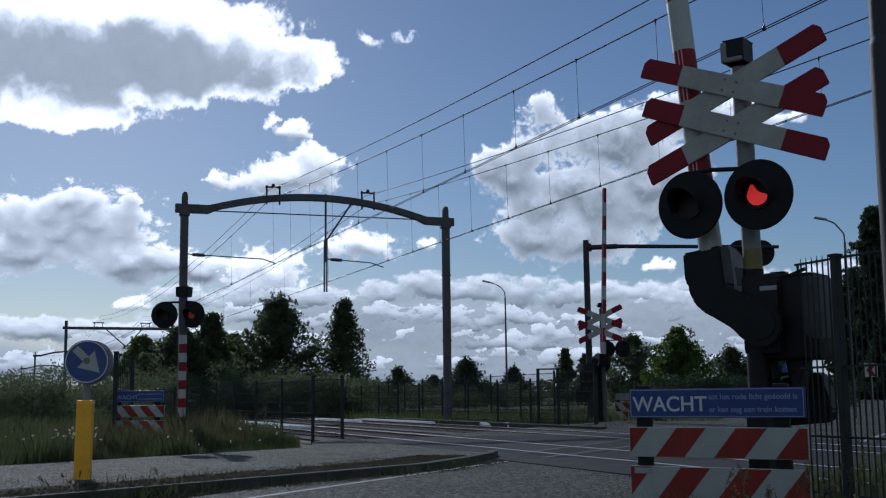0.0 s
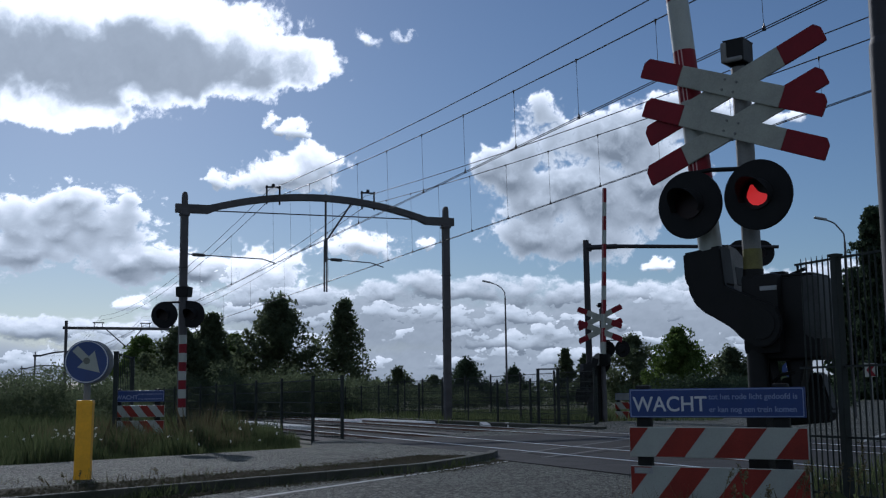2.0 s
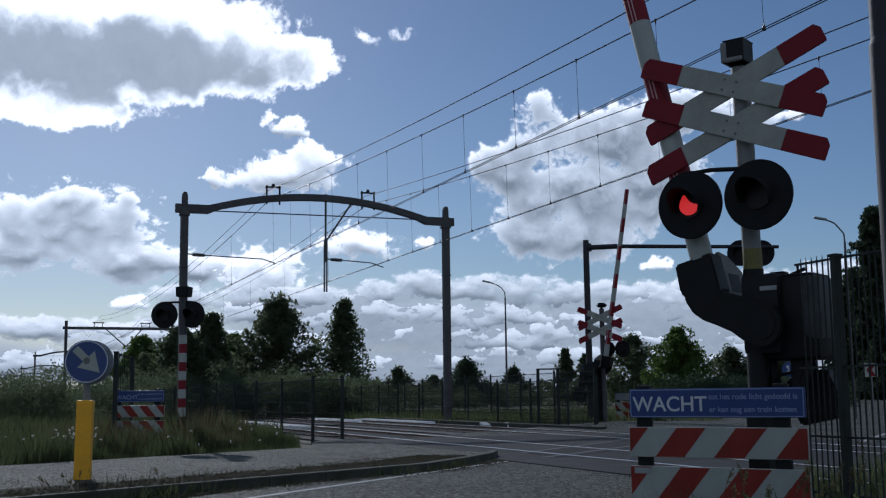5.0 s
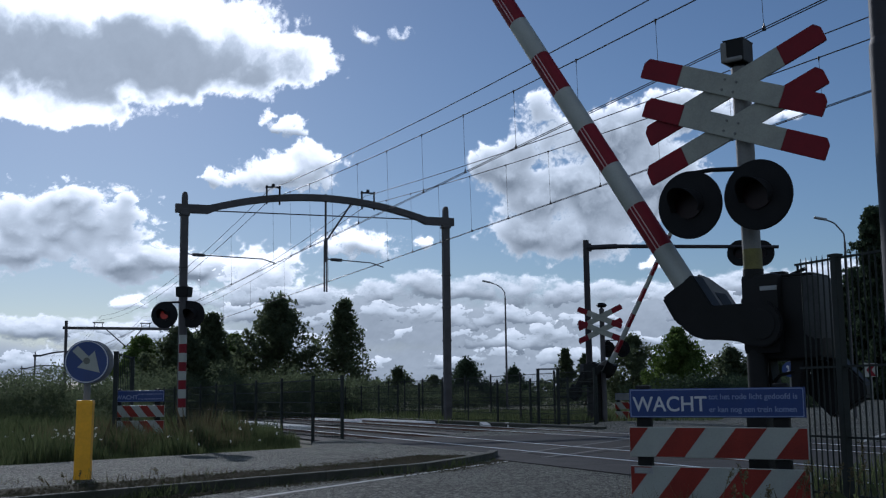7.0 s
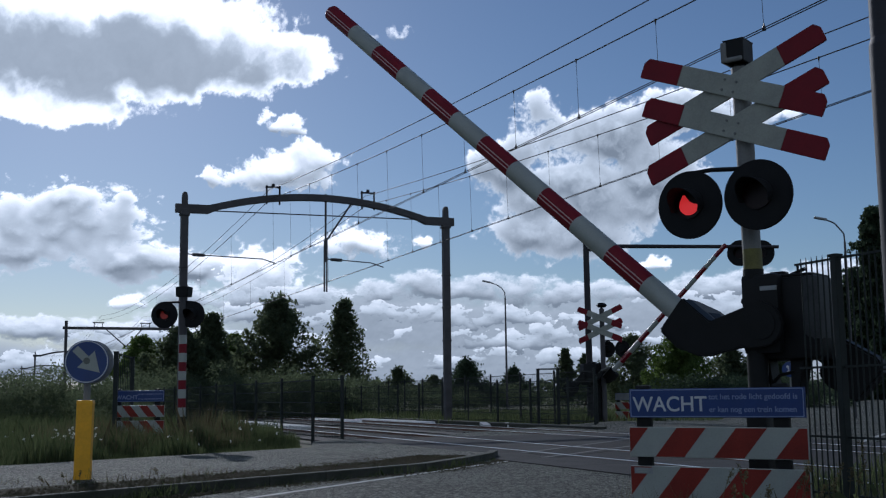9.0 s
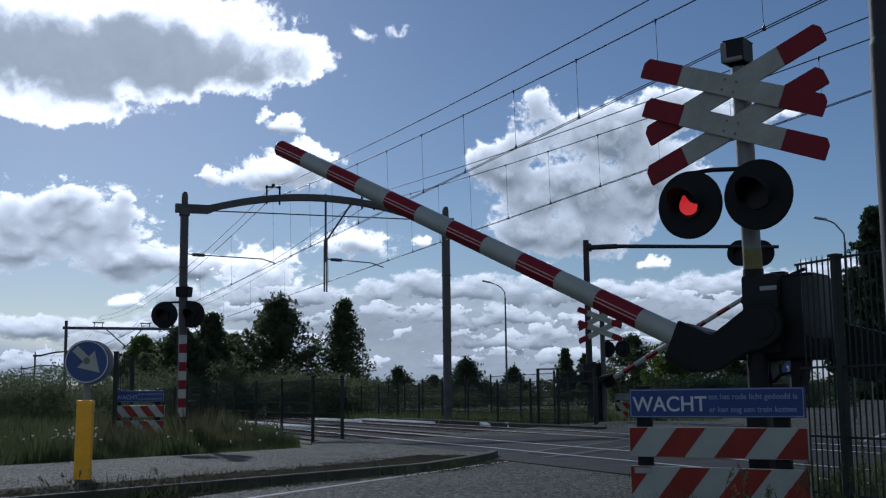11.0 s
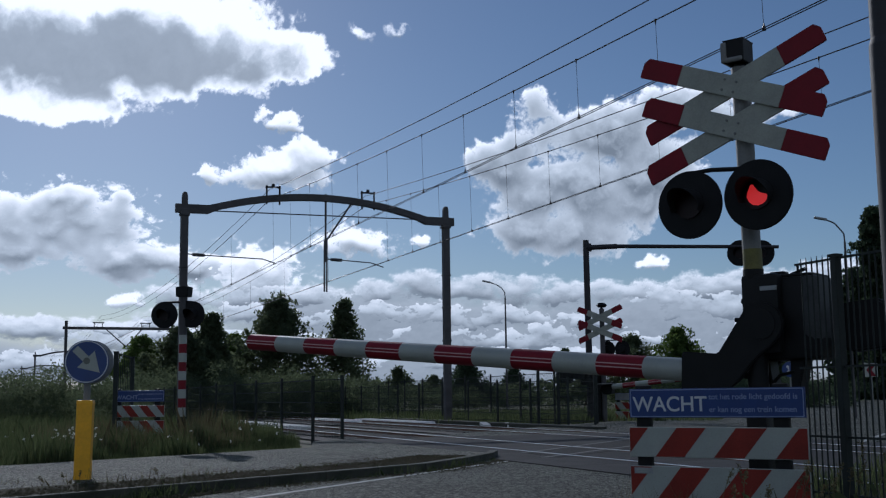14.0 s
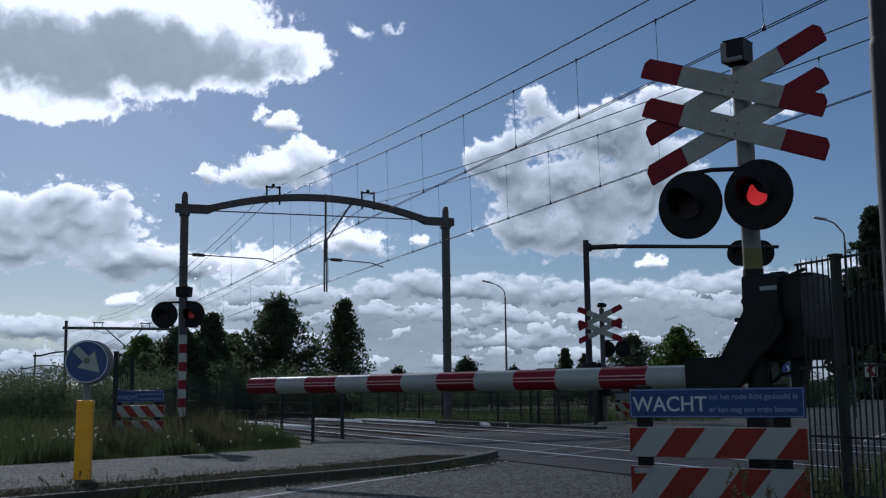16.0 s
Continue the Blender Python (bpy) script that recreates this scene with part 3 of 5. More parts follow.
def boom(label, u1, r0=0.112, r1=0.104):
    """A red-white barrier arm on a cranked black carrier with a counterweight. Local x runs along the arm, y is its axle."""
    t = thing("barrier_boom", pose(0, 0, 0), label, "barrier boom", "barrier booms")
    SWING = 4
    V, U0, N = -0.458, 0.79, 12
    ca, sa = math.cos(radians(SWING)), math.sin(radians(SWING))

    def swing(pts):
        return [(x * ca + z * sa, -x * sa + z * ca) for x, z in pts]
    bm = bmesh.new()
    poly = [(0.79, -0.70), (0.80, -0.31), (0.42, -0.31), (0.14, 0.19)] + [(0.22 * math.cos(radians(a)), 0.22 * math.sin(radians(a))) for a in range(60, 230, 20)]
    poly += [(-0.10, -0.22), (0.0, -0.30), (0.12, -0.46), (0.195, -0.575), (0.29, -0.66), (0.42, -0.71)]
    prism(bm, [(0.96 * x, 0.92 * z) for x, z in poly], 0.125, 0.185, 0.012)
    rod(bm, (0, 0.10, 0), (0, 0.195, 0), 0.15, 0.14, 28)
    part("carrier", bm, M_BLACK, t, "black cranked carrier plate")
    bm = bmesh.new()
    prism(bm, [(0.46, -0.40), (0.76, -0.40), (0.75, -0.62), (0.52, -0.64)], 0.05, 0.14, 0.015)
    part("cross_tie", bm, M_BLACK, t, "black casting that ties the plates")
    bm = bmesh.new()
    prism(bm, [(0.36, -0.52), (0.34, -0.36), (0.42, -0.31), (0.80, -0.31), (0.79, -0.70), (0.52, -0.715), (0.42, -0.66)], -0.12, 0.12, 0.02)
    part("socket", bm, M_BLACK, t, "black clamp around the boom's root")
    bm = bmesh.new()
    verts = [(0.83, -0.11), (0.40, -0.11), (0.36, -0.34), (0.44, -0.56), (0.66, -0.56), (0.80, -0.30)]
    lo, hi = [bm.verts.new((x, y, -0.36)) for x, y in verts], [bm.verts.new((x, y, -0.325)) for x, y in verts]
    bm.faces.new(lo[::-1])
    bm.faces.new(hi)
    for i in range(6):
        j = (i + 1) % 6
        bm.faces.new((lo[i], lo[j], hi[j], hi[i]))
    bmesh.ops.recalc_face_normals(bm, faces=bm.faces)
    fork = part("fork_plate", bm, M_FORK, t, "worn grey casting that ties the carrier's two arms")
    bm = bmesh.new()
    box(bm, (0.53, -0.33, -0.3425), (0.19, 0.26, 0.043), 0.015)
    part("recess", bm, M_BLACK, fork, "dark recess")
    bm = bmesh.new()
    prism(bm, [(0.66, -0.36), (0.42, -0.33), (0.12, 0.16), (-0.12, 0.14), (-0.08, -0.16), (0.16, -0.42), (0.40, -0.52), (0.62, -0.5)], -0.60, -0.53, 0.012)
    part("carrier", bm, M_BLACK, t, "black cranked carrier plate")
    bm = bmesh.new()
    rod(bm, (0, -0.68, 0), (0, 0.12, 0), 0.11, seg=24)
    part("axle_hub", bm, M_BLACK, t, "", True)
    bm = bmesh.new()
    for yy in (-0.66, -0.53):
        prism(bm, swing([(0.06, 0.10), (0.06, -0.10), (-0.55, -0.10), (-0.55, 0.08)]), yy, yy + 0.03, 0.006)
    part("counterweight_arm", bm, M_BLACK, t)
    bm = bmesh.new()
    prism(bm, swing([(-0.47, 0.20), (-0.46, -0.19), (-0.58, -0.25), (-0.91, -0.21), (-0.94, 0.17), (-0.84, 0.24)]), -0.70, -0.50, 0.02)
    part("counterweight", bm, M_BLACK, t, "heavy black cast counterweight")
    cuts = [U0 + 0.43 + (u1 - U0 - 0.43) * i / (N - 1) for i in range(N)]
    cuts = [U0 - 0.1] + cuts
    for i, (a, b) in enumerate(zip(cuts, cuts[1:])):
        ra, rb = (r0 + (r1 - r0) * (u - U0) / (u1 - U0) for u in (a, b))
        bm = bmesh.new()
        rod(bm, (a, 0, V), (b, 0, V), ra, rb, 28)
        seg = part("boom_section", bm, M_RED if i % 2 else M_WHITE, t, "red enamelled section" if i % 2 else "", True)
        if i % 2:
            bm = bmesh.new()
            for ang in (11, -8, 169, 188):
                c, s = -math.cos(radians(ang)), math.sin(radians(ang))
                mid = (ra + rb) / 2
                box(bm, ((a + b) / 2, mid * c, V + mid * s), (b - a, 0.006, 0.011))
            part("strip", bm, M_TAPE, seg, "pale reflective strip")
    bm = bmesh.new()
    rod(bm, (u1, 0, V), (u1 + 0.03, 0, V), r1 * 0.98, r1 * 0.8, 28)
    part("end_cap", bm, M_RED, t)
    return t


def wait_board(m, wide, label, slant=1, words=True, face=None, ink=None):
    """A blue notice over two red-white striped boards on short posts. Local x along the board, front to -y."""
    t = thing("warning_board", m, label, "warning board", "warning boards")
    bm = bmesh.new()
    box(bm, (0, 0, 0.905), (wide, 0.03, 0.245), 0.008)
    plate = part("notice_plate", bm, face or M_BLUE, t, "" if face else "blue enamelled notice plate with white words")
    bm = bmesh.new()
    for z in (1.018, 0.792):
        box(bm, (0, -0.017, z), (wide - 0.03, 0.002, 0.008))
    for x in (-wide / 2 + 0.014, wide / 2 - 0.014):
        box(bm, (x, -0.017, 0.905), (0.008, 0.002, 0.226))
    part("rim", bm, M_FAINT, plate)
    k = wide / 1.55
    if words:
        letters("letter", "WACHT", 0.182 * k, ink or M_LETTER, plate, pose(-wide / 2 + 0.035, -0.0165, 0.838, 90, 0, 0), 0.002)
        letters("letter", "tot het rode licht gedoofd is", 0.066 * k, M_FAINT, plate, pose(-wide / 2 + 0.735 * k, -0.0165, 0.935, 90, 0, 0), 0.001)
        letters("letter", "er kan nog een trein komen", 0.066 * k, M_FAINT, plate, pose(-wide / 2 + 0.735 * k, -0.0165, 0.830, 90, 0, 0), 0.001)
    for z0, z1 in ((0.447, 0.703), (0.085, 0.372)):
        bm = bmesh.new()
        box(bm, (0, 0, (z0 + z1) / 2), (wide + 0.02, 0.028, z1 - z0), 0.006)
        board = part("striped_board", bm, M_WHITE, t, "white board with slanted red stripes")
        h = z1 - z0 - 0.012
        step = 0.527 * k
        for i in range(-2, 6):
            x0 = -wide / 2 - 0.294 * k + i * step
            lo, hi = (0, h * 0.81) if slant > 0 else (h * 0.81, 0)
            quad = [(x0 + lo, z0 + 0.006), (x0 + lo + step * 0.5, z0 + 0.006), (x0 + hi + step * 0.5, z1 - 0.006), (x0 + hi, z1 - 0.006)]
            # clip to the board's ends
            e = wide / 2 + 0.004
            out = []
            for (ax, az), (bx, bz) in zip(quad, quad[1:] + quad[:1]):
                for (px, pz), (qx, qz) in (((ax, az), (bx, bz)),):
                    ts = sorted([0.0, 1.0] + [(lim - px) / (qx - px) for lim in (-e, e) if abs(qx - px) > 1e-9 and 0 < (lim - px) / (qx - px) < 1])
                    out += [(max(-e, min(e, px + (qx - px) * tt)), pz + (qz - pz) * tt) for tt in ts[:-1]]
            clean = [p for j, p in enumerate(out) if j == 0 or abs(p[0] - out[j - 1][0]) + abs(p[1] - out[j - 1][1]) > 1e-4]
            if max(p[0] for p in clean) - min(p[0] for p in clean) < 0.01:
                continue
            bm = bmesh.new()
            prism(bm, clean, -0.0165, -0.012)
            part("stripe", bm, M_STRIPE, board)
    for x in (-wide * 0.43, wide * 0.36):
        bm = bmesh.new()
        box(bm, (x, 0.06, 0.39), (0.13, 0.08, 1.34), 0.02)
        part("post", bm, M_BLACK, t, "dark square post")
    return t


signal_near()
machine(2.93, 10.33, SIGN_RZ, "black barrier drive on a pedestal beside the signal pole")
near_boom = boom("red and white barrier boom with black counterweight, swinging down", 7.0, r0=0.112, r1=0.104)
_b = wait_board(Matrix.Translation((2.255, 9.33, 0)) @ pose(0, 0, 0, 0, 0, -33.5), 1.52, "blue waiting notice above two red-white striped boards")
bm = bmesh.new()
box(bm, (-0.645, -0.0185, 0.332), (0.17, 0.003, 0.05), 0.001)
part("sticker", bm, M_SIGNBACK, _b, "small pale sticker on the lower board")
bm = bmesh.new()
for i, w in enumerate((0.12, 0.1)):
    box(bm, (-0.65, -0.021, 0.34 - 0.02 * i), (w, 0.002, 0.013 - 0.005 * i))
part("sticker_print", bm, M_WHITE, _b)


def signal_left():
    t = thing("crossing_signal", pose(-5.56, 23.5, 0, 0, 0, -15), "slim crossing signal with two red lamps on a red-white banded pole", "crossing signal", "crossing signals")
    bm = bmesh.new()
    rod(bm, (0, 0, 2.33), (0, 0, 3.4), 0.08, seg=20)
    part("pole", bm, M_MAST, t, "", True)
    n = 9
    for i in range(n):
        bm = bmesh.new()
        rod(bm, (0, 0, 2.33 - 0.191 * (i + 1)), (0, 0, 2.33 - 0.191 * i), 0.083, seg=20)
        part("band", bm, M_RED if i % 2 else M_WHITE, t, "red band" if i % 2 else "white band", True)
    bm = bmesh.new()
    rod(bm, (0, 0, -0.15), (0, 0, 0.61), 0.088, seg=20)
    part("pole_base", bm, M_BLACK, t, "", True)
    bm = bmesh.new()
    prism(bm, [(-0.14, 3.36), (0.16, 3.36), (0.14, 3.14), (-0.13, 3.14)], -0.12, 0.12, 0.015)
    part("bell_box", bm, M_BLACK, t, "black bell box on the pole top")
    a, b = signal_lamp(t, -0.36, -0.16, 2.76, 0.285), signal_lamp(t, 0.22, -0.02, 2.76, 0.285)
    a.matrix_basis = pose(-0.36, -0.16, 2.76, 0, 0, 12)
    bm = bmesh.new()
    tube(bm, [(-0.36, -0.1, 3.03), (0.0, -0.02, 3.04), (0.2, 0, 3.03)], 0.025, 8)
    part("lamp_bracket", bm, M_BLACK, t, "", True)
    flasher(a, 0.285, 1, ((0.5, 5.5), (10.0, 15.6)), material=M_LENS_DIM)
    flasher(b, 0.285, 0, ((0.3, 5.5), (10.0, 15.6)), material=M_LENS_DIM)


signal_left()
wait_board(Matrix.Translation((-6.72, 24.45, 0.15)) @ pose(0, 0, 0, 0, 0, 3), 1.08, "weathered blue waiting notice above striped boards in tall grass", slant=-1, ink=M_FAINT)


def signal_far():
    x0, y0 = 5.68, 39.6
    t = thing("crossing_signal", pose(x0, y0, 0, 0, 0, 180 + SIGN_RZ), "crossing signal with double cross beyond the tracks", "crossing signal", "crossing signals")
    bm = bmesh.new()
    rod(bm, (0, 0, -0.15), (0, 0, 4.0), 0.09, seg=16)
    part("pole", bm, M_MAST, t, "", True)
    bm = bmesh.new()
    rod(bm, (0, 0, 3.96), (0, 0, 4.06), 0.05, seg=12)
    rod(bm, (0, 0, 4.05), (0, 0, 4.12), 0.13, 0.20, 16)
    rod(bm, (0, 0, 4.12), (0, 0, 4.21), 0.20, 0.11, 16)
    part("bell", bm, M_BLACK, t, "black domed bell on the pole top", True)
    crossbuck(t, 3.68, 3.2, y=0.14, x=0.0)
    a, b = signal_lamp(t, -0.06, -0.24, 2.55, 0.295), signal_lamp(t, -0.66, -0.24, 2.55, 0.295)
    bm = bmesh.new()
    tube(bm, [(0.0, -0.08, 2.86), (-0.66, -0.14, 2.86)], 0.022, 8)
    part("lamp_bracket", bm, M_BLACK, t)


signal_far()
machine(5.6, 39.75, 180 + SIGN_RZ, "black barrier drive beside the far signal")
far_boom = boom("slim red and white barrier boom beyond the tracks, swinging down", 6.75, r0=0.095, r1=0.075)
wait_board(Matrix.Translation((6.95, 40.6, -0.05)) @ pose(0, 0, 0, 0, 0, -25), 1.5, "striped warning boards with a grey top plate beyond the tracks", slant=-1, words=False, face=M_SIGNBACK)


def gantry_far():
    """A tall mast with a long arm over the road that carries a pair of lamps."""
    t = thing("signal_gantry", pose(5.30, 40.5, 0, 0, 0, -30), "tall dark mast with a long arm carrying road lamps", "signal gantry")
    bm = bmesh.new()
    rod(bm, (0, 0, -0.15), (0, 0, 6.62), 0.125, 0.11, 18)
    part("mast", bm, M_DARKPOLE, t, "", True)
    bm = bmesh.new()
    rod(bm, (0.05, 0, 6.34), (1.2, 0, 6.30), 0.095, seg=12)
    rod(bm, (1.2, 0, 6.30), (7.0, 0, 5.83), 0.075, 0.058, seg=12)
    box(bm, (0.15, 0, 6.34), (0.1, 0.14, 0.3), 0.02)
    part("arm", bm, M_DARKPOLE, t, "", True)
    for x, z in ((5.68, 5.72), (6.40, 5.66)):
        signal_lamp(t, x, 0.05, z, 0.45)


gantry_far()


# ---- blue arrow sign on a yellow bollard ----
def bollard_sign():
    t = thing("traffic_bollard", pose(-4.29, 13.3, 0.0, 0, 0, 8), "yellow plastic bollard with a round blue arrow sign", "traffic bollard")
    bm = bmesh.new()
    box(bm, (-0.02, 0, 0.46), (0.186, 0.16, 1.06), 0.012)
    for z in (0.04, 0.95):
        box(bm, (-0.02, 0, z), (0.194, 0.167, 0.02), 0.004)
    sh = part("bollard", bm, M_YELLOW, t, "yellow plastic casing, a little scuffed")
    sh.matrix_basis = pose(0, 0, 0, 0, 0.8, 0)
    bm = bmesh.new()
    box(bm, (-0.03, 0, -0.075), (0.23, 0.2, 0.06), 0.015)
    part("foot", bm, M_BLACK, t)
    for x in (-0.07, 0.05):
        bm = bmesh.new()
        rod(bm, (x, 0, 0.975), (x, 0, 0.995), 0.035, seg=12)
        part("cap", bm, M_WHITE, t, "pale bolt cap")
    bm = bmesh.new()
    rod(bm, (0, 0.03, 0.9), (0, 0.03, 1.62), 0.04, seg=14)
    part("sign_post", bm, M_GREYPOLE, t, "", True)
    # twin-faced sign: two discs
    for name, dx, y, ang in (("sign_disc", 0.0, -0.045, 0), ("sign_disc", 0.035, 0.10, 0)):
        bm = bmesh.new()
        prism(bm, ring_pts((0, 0), 0.258, 48), -0.012, 0.012, 0.004)
        d = part(name, bm, M_BLUE if y < 0 else M_SIGNBACK, t, "round blue sign face" if y < 0 else "grey back of the second sign")
        d.matrix_basis = pose(dx, y, 1.446)
        if y < 0:
            bm = bmesh.new()
            ring = ring_pts((0, 0), 0.25, 48), ring_pts((0, 0), 0.238, 48)
            for i in range(48):
                j = (i + 1) % 48
                q = [bm.verts.new((p[0], -0.0135, p[1])) for p in (ring[0][i], ring[0][j], ring[1][j], ring[1][i])]
                bm.faces.new(q[::-1])
            part("white_rim", bm, M_LETTER, d)
            bm = bmesh.new()
            # arrow pointing down to the right
            r2 = math.sqrt(0.5)
            pts = [(-0.21, 0.045), (-0.03, 0.045), (-0.03, 0.14), (0.20, 0.0), (-0.03, -0.14), (-0.03, -0.045), (-0.21, -0.045)]
            pts = [((x + z) * r2 + 0.012, (z - x) * r2 + 0.01) for x, z in pts]
            prism(bm, pts, -0.0145, -0.0125)
            part("arrow", bm, M_WHITE, d, "white arrow")
            bm = bmesh.new()
            prism(bm, ring_pts((0.0, 0.01), 0.04, 24), -0.0165, -0.0146)
            part("sticker", bm, mat("faded_sticker", (0.12, 0.125, 0.11), 0.6, bump=0), d, "round faded sticker")


bollard_sign()


# ---- overhead line ----
def portal_arched(s, p0, p1, z_base, top, rise, label, insul=True):
    """Two posts joined by a gently arched beam, square to the rails."""
    c = tr(s, (p0 + p1) / 2)
    w = (p1 - p0) / 2
    t = thing("catenary_portal", pose(c.x, c.y, 0, 0, 0, TRACK_RZ - 90), label, "catenary portal", "catenary portals")
    for x in (-w, w):
        bm = bmesh.new()
        box(bm, (x, 0, (z_base + top - 0.1) / 2), (0.26, 0.24, top - 0.1 - z_base), 0.02)
        for k in range(5):
            box(bm, (x, 0, z_base + 0.7 + k * 1.25), (0.29, 0.27, 0.06), 0.01)
        part("post", bm, M_MAST, t, "dark weathered post")
        bm = bmesh.new()
        prism(bm, [(x - 0.1, top - 0.15), (x + 0.1, top - 0.15), (x + 0.10, top + 0.36), (x + 0.06, top + 0.5), (x - 0.06, top + 0.5), (x - 0.1, top + 0.36)], -0.1, 0.1, 0.02)
        box(bm, (x, 0, top - 0.30), (0.34, 0.32, 0.1), 0.015)
        part("post_cap", bm, M_MAST, t, "pointed post cap")
    n = 28
    up = []
    lo = []
    for i in range(n + 1):
        x = -w - 0.32 + (2 * w + 0.64) * i / n
        q = min(1, abs(x) / (w - 0.85))
        z = top - 0.06 + (rise * (1 - q * q) if q < 1 else 0)
        up.append((x, z + 0.12))
        lo.append((x, z - 0.12 - (0.06 if q >= 1 else 0)))
    bm = bmesh.new()
    fs = []
    rows = []
    for (x, zu), (_, zl) in zip(up, lo):
        rows.append([bm.verts.new(v) for v in ((x, -0.11, zl), (x, 0.11, zl), (x, 0.11, zu), (x, -0.11, zu))])
    for a, b in zip(rows, rows[1:]):
        for k in range(4):
            fs.append(bm.faces.new((a[k], b[k], b[(k + 1) % 4], a[(k + 1) % 4])))
    fs += [bm.faces.new(rows[0]), bm.faces.new(rows[-1][::-1])]
    bmesh.ops.recalc_face_normals(bm, faces=fs)
    part("beam", bm, M_MAST, t, "arched box beam")
    bm = bmesh.new()
    rod(bm, (-w + 0.75, 0, top - 0.13), (w - 0.6, 0, top - 0.05), 0.022, seg=8)
    part("tie_rod", bm, M_MAST, t)
    if not insul:
        return t
    for x in (TRACK_1 - 0.03, TRACK_2 - 0.55):
        x -= (p0 + p1) / 2
        q = min(1, abs(x) / (w - 0.85))
        z = top + 0.06 + rise * (1 - q * q)
        bm = bmesh.new()
        for sx in (-0.24, 0.24):
            tube(bm, [(x + sx, 0, z - 0.34), (x + sx, 0, z + 0.30)], 0.034, 8)
            rod(bm, (x + sx, 0, z + 0.26), (x + sx, 0, z + 0.36), 0.055, 0.03, 10)
        tube(bm, [(x - 0.27, 0, z + 0.30), (x + 0.27, 0, z + 0.30)], 0.032, 8)
        rod(bm, (x, 0, z + 0.28), (x, 0, z + 0.42), 0.06, 0.06, 10)
        part("insulator_frame", bm, M_BLACK, t, "dark insulator frame on the beam")
    # drop post between the tracks with a raking stay
    x = TRACK_1 + 1.95 - (p0 + p1) / 2
    bm = bmesh.new()
    tube(bm, [(x, 0, top + rise + 0.1), (x, 0, 5.9)], 0.04, 8)
    box(bm, (x - 0.045, 0, 5.75), (0.05, 0.06, 1.9))
    box(bm, (x + 0.045, 0, 5.75), (0.05, 0.06, 1.9))
    tube(bm, [(x, 0, 6.65), (x + 1.05, 0, top + rise - 0.12)], 0.035, 8)
    part("drop_post", bm, M_MAST, t)
    for xa, xb in ((-w + 0.1, TRACK_1 + 0.1 - (p0 + p1) / 2), (x, TRACK_2 + 0.05 - (p0 + p1) / 2)):
        bm = bmesh.new()
        tube(bm, [(xa, 0, 6.02), (xa + 0.35, 0, 6.0)], 0.02, 8)
        rod(bm, (xa + 0.2, 0, 6.0), (xa + 0.62, 0, 5.99), 0.06, seg=10)
        tube(bm, [(xa + 0.6, 0, 5.99), (xb - 0.5, 0, 5.93), (xb, 0, 5.78)], 0.02, 8)
        part("registration_arm", bm, M_MAST, t)
    return t


PORTALS = (38.9, 104.0, 178.0, 252.0)
portal_arched(PORTALS[0], 6.15, 16.1, -0.15, 7.72, 0.62, "arched steel catenary portal over two tracks")
portal_arched(PORTALS[2], 6.3, 16.3, -0.15, 7.72, 0.62, "arched catenary portal far down the line", False)
portal_arched(PORTALS[3], 6.3, 16.3, -0.15, 7.72, 0.62, "arched catenary portal far down the line", False)
portal_arched(326.0, 6.3, 16.3, -0.15, 7.72, 0.62, "arched catenary portal far down the line", False)


def portal_straight(s):
    c = tr(s, 11.2)
    t = thing("catenary_portal", pose(c.x, c.y, 0, 0, 0, TRACK_RZ - 90), "straight-beamed catenary portal down the line", "catenary portal", "catenary portals")
    for x in (-5.0, 5.0):
        bm = bmesh.new()
        box(bm, (x, 0, 3.9), (0.26, 0.24, 8.2), 0.02)
        part("post", bm, M_MAST, t, "dark weathered post")
    bm = bmesh.new()
    box(bm, (0, 0, 7.35), (10.6, 0.25, 0.25), 0.02)
    part("beam", bm, M_MAST, t, "straight steel beam")
    for x in (TRACK_1 - 11.2 - 0.4, TRACK_2 - 11.2 - 0.4):
        bm = bmesh.new()
        for sx in (-0.35, 0.35):
            tube(bm, [(x + sx, 0, 7.4), (x + sx, 0, 7.85)], 0.04, 6)
        tube(bm, [(x - 0.5, 0, 7.85), (x + 0.5, 0, 7.85)], 0.05, 6)
        part("insulator_frame", bm, M_BLACK, t)
    bm = bmesh.new()
    tube(bm, [(-1.6, 0, 7.3), (0.2, 0, 5.7)], 0.05, 6)
    tube(bm, [(1.6, 0, 7.3), (0.2, 0, 5.7)], 0.05, 6)
    part("hanger", bm, M_MAST, t)


portal_straight(104.0)


